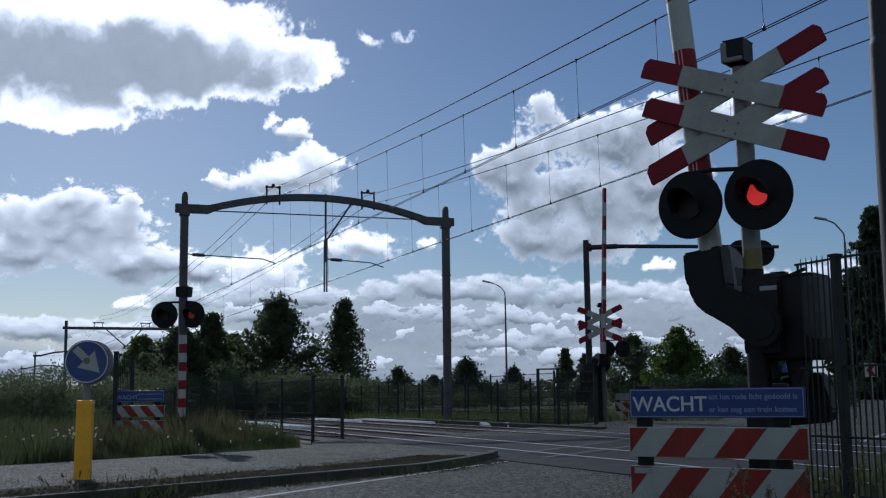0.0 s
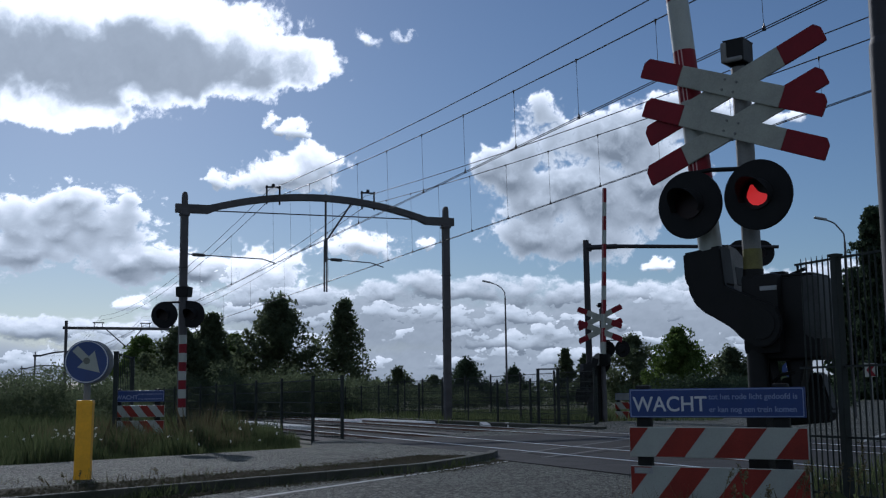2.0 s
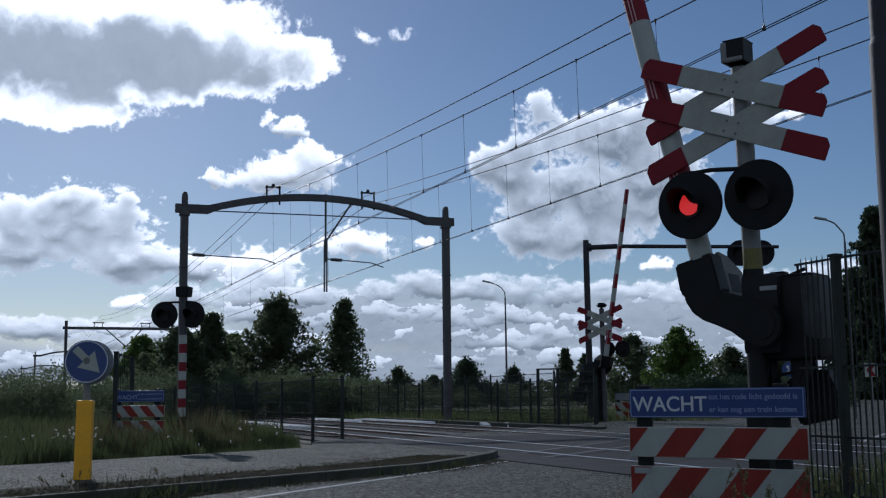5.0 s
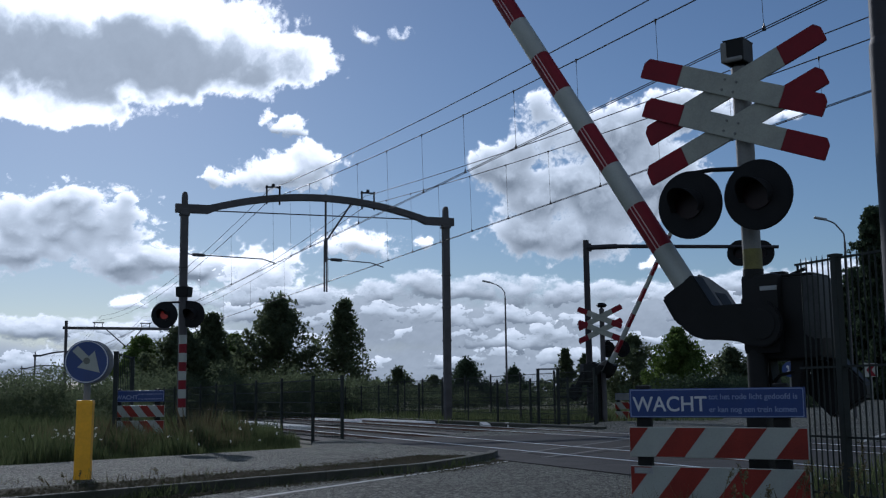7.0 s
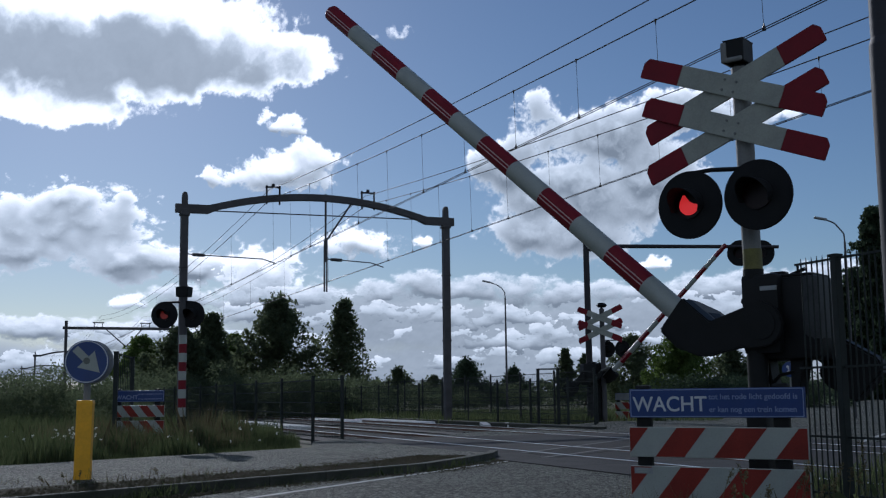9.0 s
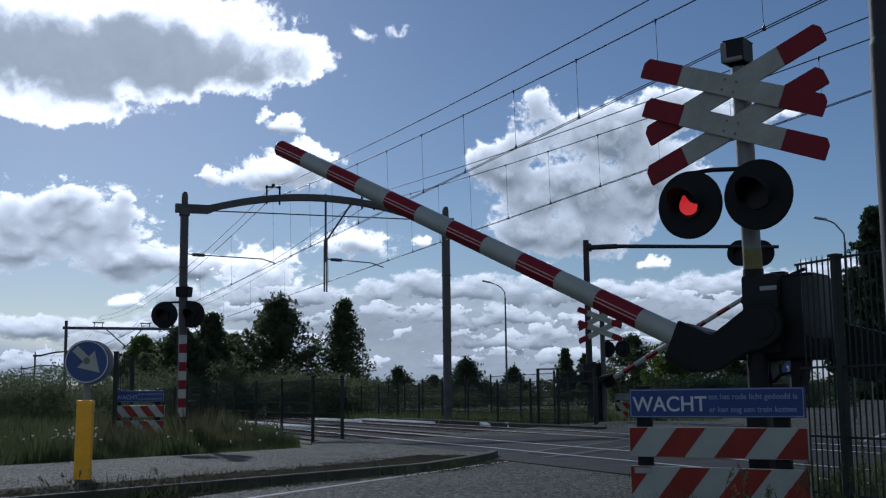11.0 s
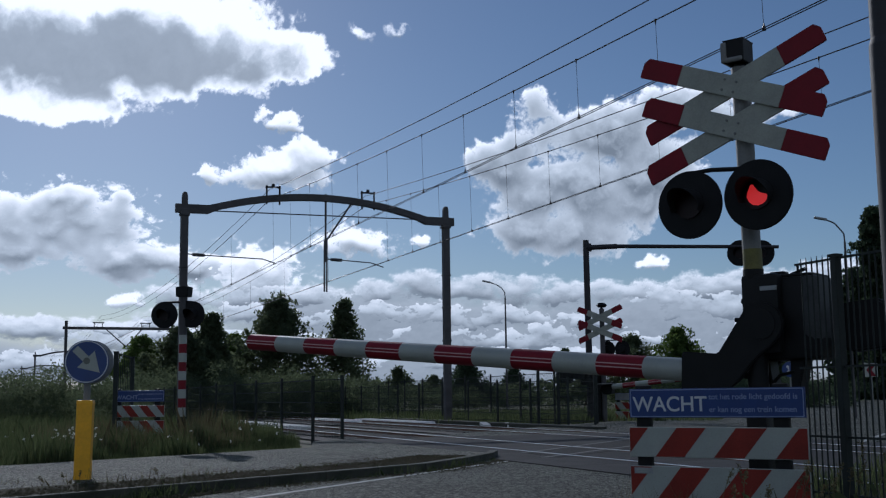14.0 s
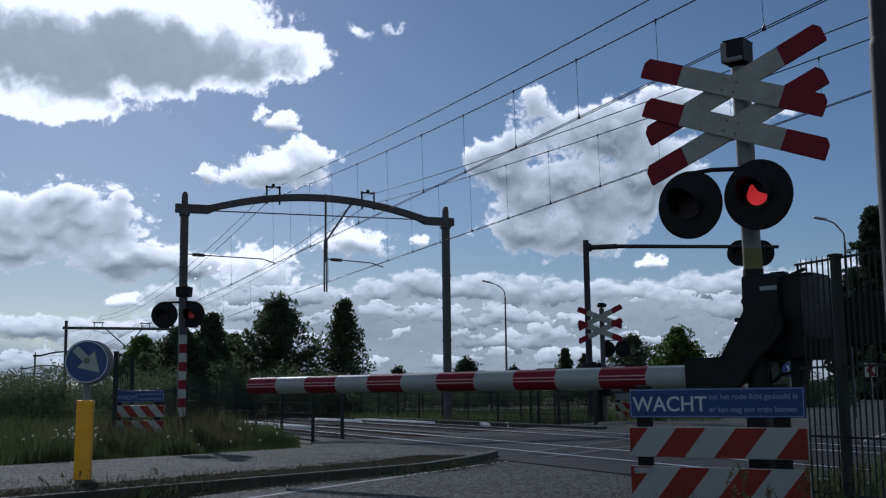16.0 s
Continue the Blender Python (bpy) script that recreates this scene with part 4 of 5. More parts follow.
def overhead(p, stag, z_c, z_m, first, label):
    """Contact wires, the sagging messenger and feeder above them, and the droppers between."""
    t = thing("overhead_line", pose(0, 0, 0), label, "overhead line", "overhead lines")
    sup = [-47.0, 38.9, 104.0, 178.0, 252.0]

    def mess(s):
        for a, b in zip(sup, sup[1:]):
            if a <= s <= b:
                return z_m - 0.000985 * (((b - a) / 2) ** 2 - (s - (a + b) / 2) ** 2)
        return z_m

    def off(s):
        for k, (a, b) in enumerate(zip(sup, sup[1:])):
            if a <= s <= b:
                f = (s - a) / (b - a)
                return stag * ((1 - 2 * f) if k % 2 else (2 * f - 1))
        return 0
    ss = sorted(set([-47 + i * 3.5 for i in range(85)] + sup))
    for name, up, dp in (("messenger_wire", 0.0, 0.0), ("feeder_wire", 0.36, -0.02)):
        bm = bmesh.new()
        tube(bm, [tr(s, p + dp, mess(s) + up) for s in ss], 0.011, 5)
        part(name, bm, M_WIRE, t)
    for d in (-0.03, 0.03):
        bm = bmesh.new()
        tube(bm, [tr(s, p + off(s) + d, z_c) for s in sup], 0.0085, 6)
        part("contact_wire", bm, M_WIRE, t)
    s = first - 2.47 * 14
    while s < 70:
        bm = bmesh.new()
        tube(bm, [tr(s, p, mess(s)), tr(s, p + off(s), z_c)], 0.004, 5)
        rod(bm, tr(s, p + off(s), z_c - 0.02), tr(s, p + off(s), z_c + 0.08), 0.03, 0.008, 6)
        rod(bm, tr(s, p, mess(s) - 0.07), tr(s, p, mess(s) + 0.02), 0.006, 0.022, 6)
        part("dropper", bm, M_WIRE, t)
        s += 2.47 if s < 36 else 7.4
    return t


overhead(TRACK_1 - 0.15, 0.05, 5.70, 8.13, 13.75, "copper contact wire and messenger over the near track")
overhead(TRACK_2 - 0.62, 0.05, 5.74, 8.1, 21.8, "copper contact wire and messenger over the far track")


# ---- fences ----
def bar_fence(a, b, z_top, posts, gap=0.112, label="", wide=0.095):
    """Steel bar fence with square posts, two rails and upright bars that end in spikes."""
    a, b = Vector((*a, 0)), Vector((*b, 0))
    d = b - a
    n = d.length
    t = thing("bar_fence", Matrix.Translation(a) @ pose(0, 0, 0, 0, 0, math.degrees(math.atan2(d.y, d.x))), label, "fence", "fences")
    for u in posts:
        bm = bmesh.new()
        box(bm, (u, 0, z_top / 2 - 0.05), (wide, wide, z_top + 0.1), 0.006)
        box(bm, (u, 0, z_top + 0.012), (wide + 0.02, wide + 0.02, 0.025), 0.004)
        part("post", bm, M_FENCE, t, "square dark post with a flat cap")
    for z in (z_top - 0.012, 0.62, z_top * 0.57, 0.16):
        bm = bmesh.new()
        box(bm, (n / 2, 0, z), (n, 0.02, 0.018))
        part("rail", bm, M_FENCE, t)
    bm = bmesh.new()
    rod(bm, (0, 0, 0.08), (0, 0, z_top - 0.02), 0.0075, seg=6)
    rod(bm, (0, 0, z_top - 0.02), (0, 0, z_top + 0.035), 0.0075, 0.002, seg=6)
    me = bpy.data.meshes.new("bar")
    bm.to_mesh(me)
    bm.free()
    me.materials.append(M_FENCE)
    for i in range(int(n / gap)):
        u = gap * (i + 0.5)
        if all(abs(u - p) > 0.06 for p in posts):
            share("bar", me, t, pose(u, 0, 0))


def mesh_fence(a, b, h, step, label, wire_gap=0.06):
    """Panel fence: posts, a few stout rails and a mesh of thin upright wires."""
    a, b = Vector(a), Vector(b)
    d = b - a
    n = d.length
    t = thing("mesh_fence", Matrix.Translation((a.x, a.y, 0)) @ pose(0, 0, 0, 0, 0, math.degrees(math.atan2(d.y, d.x))), label, "fence", "fences")
    k = max(1, round(n / step))
    for i in range(k + 1):
        bm = bmesh.new()
        box(bm, (n * i / k, 0, h / 2 - 0.06), (0.06, 0.06, h + 0.22), 0.006)
        part("post", bm, M_FENCE, t)
    for j in range(6):
        bm = bmesh.new()
        box(bm, (n / 2, -0.03, 0.1 + (h - 0.15) * j / 5), (n, 0.016, 0.022))
        part("rail_wire", bm, M_FENCE, t)
    m = int(n / wire_gap)
    verts, faces = [], []
    for i in range(m):
        u = wire_gap * (i + 0.5)
        for q in ((u - 0.0025, -0.03), (u + 0.0025, -0.03), (u, -0.026)):
            verts += [(q[0], q[1], 0.05), (q[0], q[1], h - 0.02)]
        c = 6 * i
        faces += [(c, c + 2, c + 3, c + 1), (c + 2, c + 4, c + 5, c + 3), (c + 4, c, c + 1, c + 5)]
    w = raw("wire_mesh", verts, faces, M_FENCE, t)
    tagged(w, kind="stuff")


bar_fence((3.86, 7.47), (3.04, 9.46), 2.085, (1.66, 0.0), gap=0.066, wide=0.066, label="dark steel bar fence with spiked tops beside the barrier drive")
bar_fence((-7.12, 24.0), (-7.66, 27.2), 2.0, (0.0, 3.2), gap=0.34, label="dark steel bar fence running beside the tracks in the verge")
mesh_fence((-2.3, 24.9), (-3.05, 25.7), 1.42, 2.5, "short dark mesh fence panel at the crossing's corner")
mesh_fence((-3.05, 25.7), tuple(Vector((-3.05, 25.7)) + Vector((TRACK.x, TRACK.y)) * 29.5), 1.42, 2.95, "dark green mesh fence along the near track")
_f = tr(30.2, 16.5)
mesh_fence((_f.x, _f.y), tuple(tr(66, 16.5))[:2], 1.45, 2.55, "dark green mesh fence along the far track")
_g = tr(31.0, 17.9)
mesh_fence((_g.x, _g.y), tuple(tr(63, 20.5))[:2], 1.75, 3.2, "second dark mesh fence behind the tracks")
mesh_fence((3.55, 34.6), (5.0, 36.6), 1.5, 2.4, "dark mesh fence closing the gap to the far signal")


def gate_frame():
    t = thing("gate_frame", pose(3.2, 38.0, 0, 0, 0, -12), "dark steel gate frame beside the far fence", "gate")
    for x in (0, 0.68):
        bm = bmesh.new()
        box(bm, (x, 0, 0.85), (0.1, 0.1, 2.0), 0.008)
        part("post", bm, M_FENCE, t)
    bm = bmesh.new()
    box(bm, (0.34, 0, 1.83), (0.7, 0.06, 0.05), 0.005)
    part("top_bar", bm, M_FENCE, t)


gate_frame()
for x, y, w in ((1.32, 36.9, 0.27), (2.05, 36.2, 0.12)):
    bm = bmesh.new()
    box(bm, (0, 0, 0.0), (w, 0.34, 0.09), 0.015)
    ob = part("concrete_slab", bm, M_PANEL)
    ob.matrix_basis = pose(x, y, 0.0, 14, 0, 20)
    tagged(ob, "pale concrete cable trough lid beside the track", "cable trough", "cable trough lids")


def arrow_sign():
    """A small round blue sign with a pale arrow on a grey post, across the road."""
    t = thing("traffic_sign", pose(14.02, 45.0, 0, 0, 0, -17), "round blue arrow sign on a grey post beyond the road", "traffic sign")
    bm = bmesh.new()
    rod(bm, (0, 0.03, -0.12), (0, 0.03, 2.2), 0.035, seg=10)
    part("sign_post", bm, M_GREYPOLE, t, "", True)
    bm = bmesh.new()
    prism(bm, ring_pts((0, 1.85), 0.31, 32), -0.012, 0.012, 0.003)
    d = part("sign_disc", bm, M_BLUE, t, "round blue sign face")
    bm = bmesh.new()
    prism(bm, [(-0.15, 1.96), (-0.08, 2.03), (0.03, 1.92), (0.09, 1.98), (0.13, 1.72), (-0.13, 1.76), (-0.05, 1.84)], -0.016, -0.0125)
    part("arrow", bm, M_LETTER, d)


arrow_sign()


# ---- street furniture ----
def big_pole():
    t = thing("steel_pole", pose(2.93, 7.0, 0), "thick dark grey steel pole with a sleeve", "pole")
    bm = bmesh.new()
    rod(bm, (0, 0, -0.12), (0, 0, 3.24), 0.118, 0.112, 28)
    part("lower_tube", bm, M_DARKPOLE, t, "", True)
    bm = bmesh.new()
    rod(bm, (0, 0, 3.24), (0, 0, 3.29), 0.112, 0.098, 28)
    rod(bm, (0, 0, 3.29), (0, 0, 5.6), 0.098, 0.09, 28)
    part("upper_tube", bm, M_DARKPOLE, t, "", True)


big_pole()


def street_lamp(x, y, h, reach, rz):
    t = thing("street_lamp", pose(x, y, 0, 0, 0, rz), "slender grey street lamp with a curved arm", "street lamp", "street lamps")
    bm = bmesh.new()
    rod(bm, (0, 0, -0.12), (0, 0, h - 0.5), 0.066, 0.04, 12)
    part("column", bm, M_MAST, t, "", True)
    bm = bmesh.new()
    pts = [(0, 0, h - 0.5), (0.02, 0, h - 0.2), (0.18, 0, h + 0.02), (reach * 0.5, 0, h + 0.2), (reach, 0, h + 0.36)]
    tube(bm, pts, 0.027, 8)
    part("arm", bm, M_MAST, t, "", True)
    bm = bmesh.new()
    box(bm, (0, 0, 0), (0.46, 0.18, 0.085), 0.035)
    hd = part("lamp_head", bm, M_SIGNBACK, t, "flat lamp head")
    hd.matrix_basis = pose(reach + 0.15, 0, h + 0.39, 0, -12, 0)


street_lamp(3.36, 60.0, 6.72, 0.86, 180)
street_lamp(14.72, 40.0, 6.88, 0.66, 170)
street_lamp(-7.0, 95.0, 6.4, 1.0, 150)


def chevron():
    t = thing("chevron_sign", pose(17.32, 45.0, 0, 0, 0, -8), "small red and white chevron sign on a post", "traffic sign")
    bm = bmesh.new()
    box(bm, (0, 0, 1.78), (0.5, 0.03, 0.55), 0.01)
    pl = part("plate", bm, M_WHITE, t)
    bm = bmesh.new()
    prism(bm, [(0.2, 0.0 + 2.03), (-0.02, 2.03), (-0.2, 1.78), (-0.02, 1.53), (0.2, 1.53), (0.0, 1.78)], -0.021, -0.0155)
    part("chevron", bm, M_RED, pl, "red chevron")
    bm = bmesh.new()
    rod(bm, (0, 0.05, -0.12), (0, 0.05, 1.9), 0.035, seg=10)
    part("post", bm, M_GREYPOLE, t)
    t = thing("round_sign", pose(12.9, 40.5, 0, 0, 0, -10), "small round blue traffic sign on a post", "traffic sign")
    bm = bmesh.new()
    prism(bm, ring_pts((0, 1.8), 0.3, 28), -0.015, 0.015)
    part("face", bm, M_BLUE, t)
    bm = bmesh.new()
    rod(bm, (0, 0.05, -0.12), (0, 0.05, 1.8), 0.035, seg=10)
    part("post", bm, M_GREYPOLE, t)


chevron()


# ---- plants ----
def leaf_cloud(rng, centres, radii, n, size, flat=0.0):
    """n small leaf quads scattered in clumps; vertices and faces."""
    k = rng.choice(len(centres), n, p=radii ** 2 / np.sum(radii ** 2))
    v = rng.normal(size=(n, 3))
    v /= np.linalg.norm(v, axis=1)[:, None]
    p = centres[k] + v * (radii[k] * rng.uniform(0.25, 1.0, n) ** 0.6)[:, None] * (1, 1, 0.8)
    a = rng.normal(size=(n, 3))
    a /= np.linalg.norm(a, axis=1)[:, None]
    b = np.cross(a, rng.normal(size=(n, 3)))
    b /= np.linalg.norm(b, axis=1)[:, None]
    s = size * rng.uniform(0.6, 1.4, n)[:, None]
    verts = np.stack([p - a * s, p + b * s * 0.55, p + a * s, p - b * s * 0.55], 1).reshape(-1, 3)
    return verts, np.arange(4 * n).reshape(n, 4)


def fast_mesh(name, verts, quads, material, parent=None):
    me = bpy.data.meshes.new(name)
    w = quads.shape[1]
    me.vertices.add(len(verts))
    me.vertices.foreach_set("co", verts.astype(np.float32).ravel())
    me.loops.add(quads.size)
    me.loops.foreach_set("vertex_index", quads.astype(np.int32).ravel())
    me.polygons.add(len(quads))
    me.polygons.foreach_set("loop_start", np.arange(0, quads.size, w, dtype=np.int32))
    me.update(calc_edges=True)
    me.validate()
    me.materials.append(material)
    ob = new(name, me)
    ob.parent = parent
    return ob


def tree(x, y, h, w, form, seed, leaves=6000, size=0.13, material=None, label="", trunk=0.25, group="trees"):
    """A tree: tapered trunk, limbs that rise and spread, and leaves in clumps along them. form: round, point or column."""
    rng = np.random.default_rng(seed)
    t = thing("tree", pose(x, y, -0.1), label, "tree", group)
    base = h * trunk
    limbs = 70 if w > 1.4 else 40

    def profile(f):
        if form == "round":
            return 0.72 + 0.8 * f if f < 0.35 else max(0.05, 1 - ((f - 0.35) / 0.65) ** 1.7)
        if form == "point":
            return max(0.04, 1.12 * (1 - f) ** 0.85) * min(1.0, 0.6 + f * 2.2)
        return np.clip((1 - f) ** 0.6, 0.05, 1) * 0.9
    lean = rng.uniform(-0.08, 0.08, 2) * w
    c, rad, tips = [], [], []
    for i in range(limbs):
        f = min(0.98, (i + rng.uniform(0, 1)) / limbs)
        a = 2.399 * i + rng.uniform(-0.5, 0.5)
        reach = w * profile(f) * rng.uniform(0.80, 1.22)
        z1 = base + (h - base) * f
        z0 = max(base * 0.8, z1 - reach * rng.uniform(0.4, 0.9))
        p0 = np.array([lean[0] * f, lean[1] * f, z0])
        p1 = np.array([lean[0] * f + reach * math.cos(a), lean[1] * f + reach * math.sin(a), z1])
        tips.append((p0, p1))
        k = 7
        for j in range(k):
            u = 0.30 + 0.70 * j / (k - 1)
            q = p0 + (p1 - p0) * u
            q[2] += 0.12 * reach * math.sin(u * 3.0)
            c.append(q + rng.normal(0, 0.05 * w, 3))
            rad.append(w * (0.24 - 0.09 * u) * rng.uniform(0.75, 1.25))
        for _ in range(3):
            c.append(p1 + rng.normal(0, 0.10 * w, 3) + (0, 0, 0.05 * w))
            rad.append(w * rng.uniform(0.07, 0.13))
    for u in np.linspace(0.55, 1.0, 12):
        c.append(np.array([lean[0] * u, lean[1] * u, base + (h - base) * u]) + rng.normal(0, 0.03 * w, 3))
        rad.append(w * (0.22 - 0.18 * u))
    c, rad = np.array(c), np.array(rad)
    verts, quads = leaf_cloud(rng, c, rad, int(leaves * 2.4), size * 0.72)
    fast_mesh("crown", verts, quads, material or M_LEAF, t)
    bm = bmesh.new()
    top = (lean[0], lean[1], h * 0.86)
    mid = (lean[0] * 0.4, lean[1] * 0.4, base * 1.1)
    r0 = 0.020 * h + 0.02
    rod(bm, (0, 0, -0.1), mid, r0 * 1.2, r0 * 0.8, 9)
    rod(bm, mid, top, r0 * 0.8, r0 * 0.12, 8)
    for p0, p1 in tips[::2]:
        rod(bm, tuple(p0), tuple(p0 + (p1 - p0) * 0.9), r0 * 0.30, r0 * 0.07, 6)
    part("trunk", bm, M_BARK, t, "grey-brown trunk and limbs")
    return t


def at_view(az, dist):
    return dist * math.tan(radians(az)), dist


for k, (az, dist, h, w, form, leaves, size, m, label) in enumerate((
        (-8.62, 70, 7.0, 2.75, "round", 10000, 0.15, M_LEAF, "dark broadleaf tree with a dense crown beyond the tracks"),
        (-5.35, 68, 6.75, 2.15, "point", 5200, 0.14, M_LEAF, "dark broadleaf tree with a pointed crown beyond the tracks"),
        (-12.0, 62, 5.4, 2.0, "point", 9000, 0.14, M_LEAF, "dark pointed tree behind the verge"),
        (-13.4, 60, 4.6, 2.2, "round", 9000, 0.14, M_LEAF, "dark rounded tree behind the verge"),
        (-15.2, 64, 4.3, 2.0, "round", 8000, 0.14, M_LEAF2, "dark rounded tree behind the verge"),
        (-10.8, 76, 5.2, 1.7, "round", 6000, 0.14, M_LEAF2, "loose green tree behind the fence"),
        (-2.45, 110, 3.6, 1.7, "round", 2600, 0.17, M_LEAF, "small dark tree far behind the tracks"),
        (-0.6, 120, 3.0, 1.6, "round", 2400, 0.17, M_LEAF, "small dark tree far behind the tracks"),
        (1.15, 100, 3.9, 2.6, "point", 4200, 0.16, M_NEEDLE, "spreading dark conifer far behind the tracks"),
        (3.6, 112, 3.5, 2.0, "point", 3000, 0.17, M_NEEDLE, "spreading dark conifer far behind the tracks"),
        (6.2, 92, 4.6, 1.3, "point", 3200, 0.15, M_LEAF, "slim dark tree behind the far signal"),
        (7.2, 96, 4.3, 1.0, "round", 2200, 0.15, M_LEAF, "thin-crowned tree behind the far signal"),
        (9.6, 82, 5.0, 2.5, "round", 5200, 0.15, M_LEAF, "loose dark tree beyond the road"),
        (12.05, 76, 5.2, 2.15, "round", 8000, 0.14, M_LEAF2, "fresh green round tree beyond the road"),
        (14.6, 92, 4.3, 2.6, "round", 5000, 0.16, M_LEAF, "dark broad tree beyond the road"),
        (16.4, 90, 4.6, 2.4, "round", 4500, 0.16, M_LEAF, "dark broad tree beyond the road"),
        (21.45, 108, 18.6, 3.6, "column", 15000, 0.30, M_NEEDLE, "tall dark columnar conifer beside the road"),
        (20.45, 112, 13.0, 3.6, "column", 12000, 0.30, M_NEEDLE, "dark columnar conifer beside the road"),
        (22.6, 105, 14.0, 3.8, "column", 12000, 0.30, M_NEEDLE, "dark columnar conifer beside the road"))):
    x, y = at_view(az, dist)
    tree(x, y, h + 0.1, w, form, 40 + k, leaves, size, m, label, 0.02 if form == "column" else 0.12)


def bushes(name, spots, seed, material, label, leaves, size):
    """A thicket of low shrubs grown into one another."""
    rng = np.random.default_rng(seed)
    c, r = [], []
    for x, y, h, w in spots:
        n = 16
        c.append(np.stack([x + rng.normal(0, w * 0.42, n), y + rng.normal(0, w * 0.4, n), -0.1 + h * rng.uniform(0.02, 0.80, n)], 1))
        r.append(rng.uniform(0.18, 0.36, n) * min(h, w * 1.4))
    verts, quads = leaf_cloud(rng, np.concatenate(c), np.concatenate(r), leaves, size)
    ob = fast_mesh(name, verts, quads, material)
    return tagged(ob, label, "bushes", "", "stuff")


_r = np.random.default_rng(5)
bushes("shrubs", [(*at_view(az, d), h, 1.9) for az, d, h in zip(np.linspace(-24, -14.5, 16), _r.uniform(38, 52, 16), _r.uniform(1.7, 2.7, 16))], 7, M_LEAF, "dark thicket of shrubs beside the railway", 70000, 0.045)
bushes("shrubs", [(*at_view(az, d), h, 2.2) for az, d, h in zip(np.linspace(-15.5, -4.5, 15), _r.uniform(54, 60, 15), _r.uniform(1.9, 3.0, 15))], 8, M_LEAF, "dark thicket of shrubs behind the fence", 64000, 0.052)
bushes("shrubs", [(*at_view(az, d), h, 3.4) for az, d, h in zip(np.linspace(-6, 12, 26), _r.uniform(86, 105, 26), _r.uniform(1.4, 2.5, 26))], 9, M_LEAF, "low dark hedge far behind the tracks", 40000, 0.085)
bushes("shrubs", [(*at_view(az, d), h, 2.6) for az, d, h in zip(np.linspace(10.5, 18.6, 20), _r.uniform(66, 78, 20), _r.uniform(1.6, 2.5, 20))], 10, M_NEEDLE, "dark hedge beyond the road", 46000, 0.065)
bushes("far_woods", [(*at_view(az, d), h, 9.0) for az, d, h in zip(np.linspace(-25, 25, 60), _r.uniform(210, 300, 60), _r.uniform(2.0, 4.6, 60))], 11, M_LEAF, "distant belt of dark woods on the horizon", 20000, 0.42)


def blades(name, area, n, h0, h1, w, material, seed, label, lean=0.35, edge=None):
    """Upright grass blades over a four-cornered area."""
    rng = np.random.default_rng(seed)
    a, b, c, d = (np.array(p) for p in area)
    u, v = rng.uniform(0, 1, (2, n, 1))
    p = (a * (1 - u) + b * u) * (1 - v) + (d * (1 - u) + c * u) * v
    # clumpy height
    k = 0.5 + 0.5 * np.sin(p[:, 0] * 2.1 + 1.3 * np.sin(p[:, 1] * 1.7)) * np.sin(p[:, 1] * 1.3 + np.sin(p[:, 0] * 2.9))
    h = (h0 + (h1 - h0) * k * rng.uniform(0.4, 1.15, n))
    th = rng.uniform(0, 2 * np.pi, n)
    le = h * lean * rng.uniform(0.1, 1, n)
    ph = rng.uniform(0, 2 * np.pi, n)
    base = np.concatenate([p, np.full((n, 1), -0.11)], 1)
    side = np.stack([np.cos(th), np.sin(th), 0 * th], 1) * w * rng.uniform(0.6, 1.3, n)[:, None]
    tip = base + np.stack([le * np.cos(ph), le * np.sin(ph), h + 0.02], 1)
    mid = base + np.stack([le * 0.3 * np.cos(ph), le * 0.3 * np.sin(ph), h * 0.55], 1)
    verts = np.stack([base - side, base + side, mid + side * 0.8, tip, mid - side * 0.8], 1).reshape(-1, 3)
    f = np.arange(n)[:, None] * 5 + np.arange(5)[None]
    ob = fast_mesh(name, verts, f, material)
    return tagged(ob, label, "grass", "", "stuff")


blades("grass", ((-6.9, 16.0), (-2.7, 20.9), (-3.4, 25.0), (-13.5, 24.5)), 40000, 0.12, 0.62, 0.007, M_GRASS, 21, "tall uncut grass on the verge")
blades("grass", ((-15.0, 10.0), (-6.9, 16.0), (-9.0, 24.0), (-22.0, 24.0)), 26000, 0.15, 0.6, 0.008, M_GRASS, 22, "tall uncut grass on the verge")
blades("grass", ((-13.5, 24.5), (-3.4, 25.0), (-7.6, 36.0), (-20.0, 40.0)), 22000, 0.2, 0.75, 0.010, M_GRASS, 23, "tall uncut grass beside the tracks")
blades("dry_grass", ((-6.4, 18.0), (-3.6, 21.0), (-4.6, 25.5), (-9.5, 25.0)), 3600, 0.25, 0.85, 0.005, M_GRASSDRY, 24, "dry brown grass stalks on the verge")
blades("grass", ((0.2, 40.5), (9.5, 38.5), (16.0, 62.0), (-11.0, 66.0)), 16000, 0.15, 0.55, 0.02, M_GRASS, 25, "rough grass beyond the tracks")
blades("grass", ((-6.2, 9.1), (-3.2, 12.15), (-3.7, 12.75), (-6.9, 10.0)), 1300, 0.10, 0.22, 0.005, M_GRASS, 26, "grass tuft at the bollard's foot", 0.7)
blades("grass", ((-3.6, 10.95), (-0.2, 14.92), (-0.08, 14.83), (-3.5, 10.85)), 260, 0.11, 0.25, 0.006, M_GRASS, 27, "weeds in the gutter along the kerb", 0.9)
blades("grass", ((-0.2, 14.92), (0.76, 17.3), (0.88, 17.25), (-0.08, 14.83)), 170, 0.11, 0.24, 0.006, M_GRASS, 44, "weeds in the gutter along the kerb's nose", 0.9)
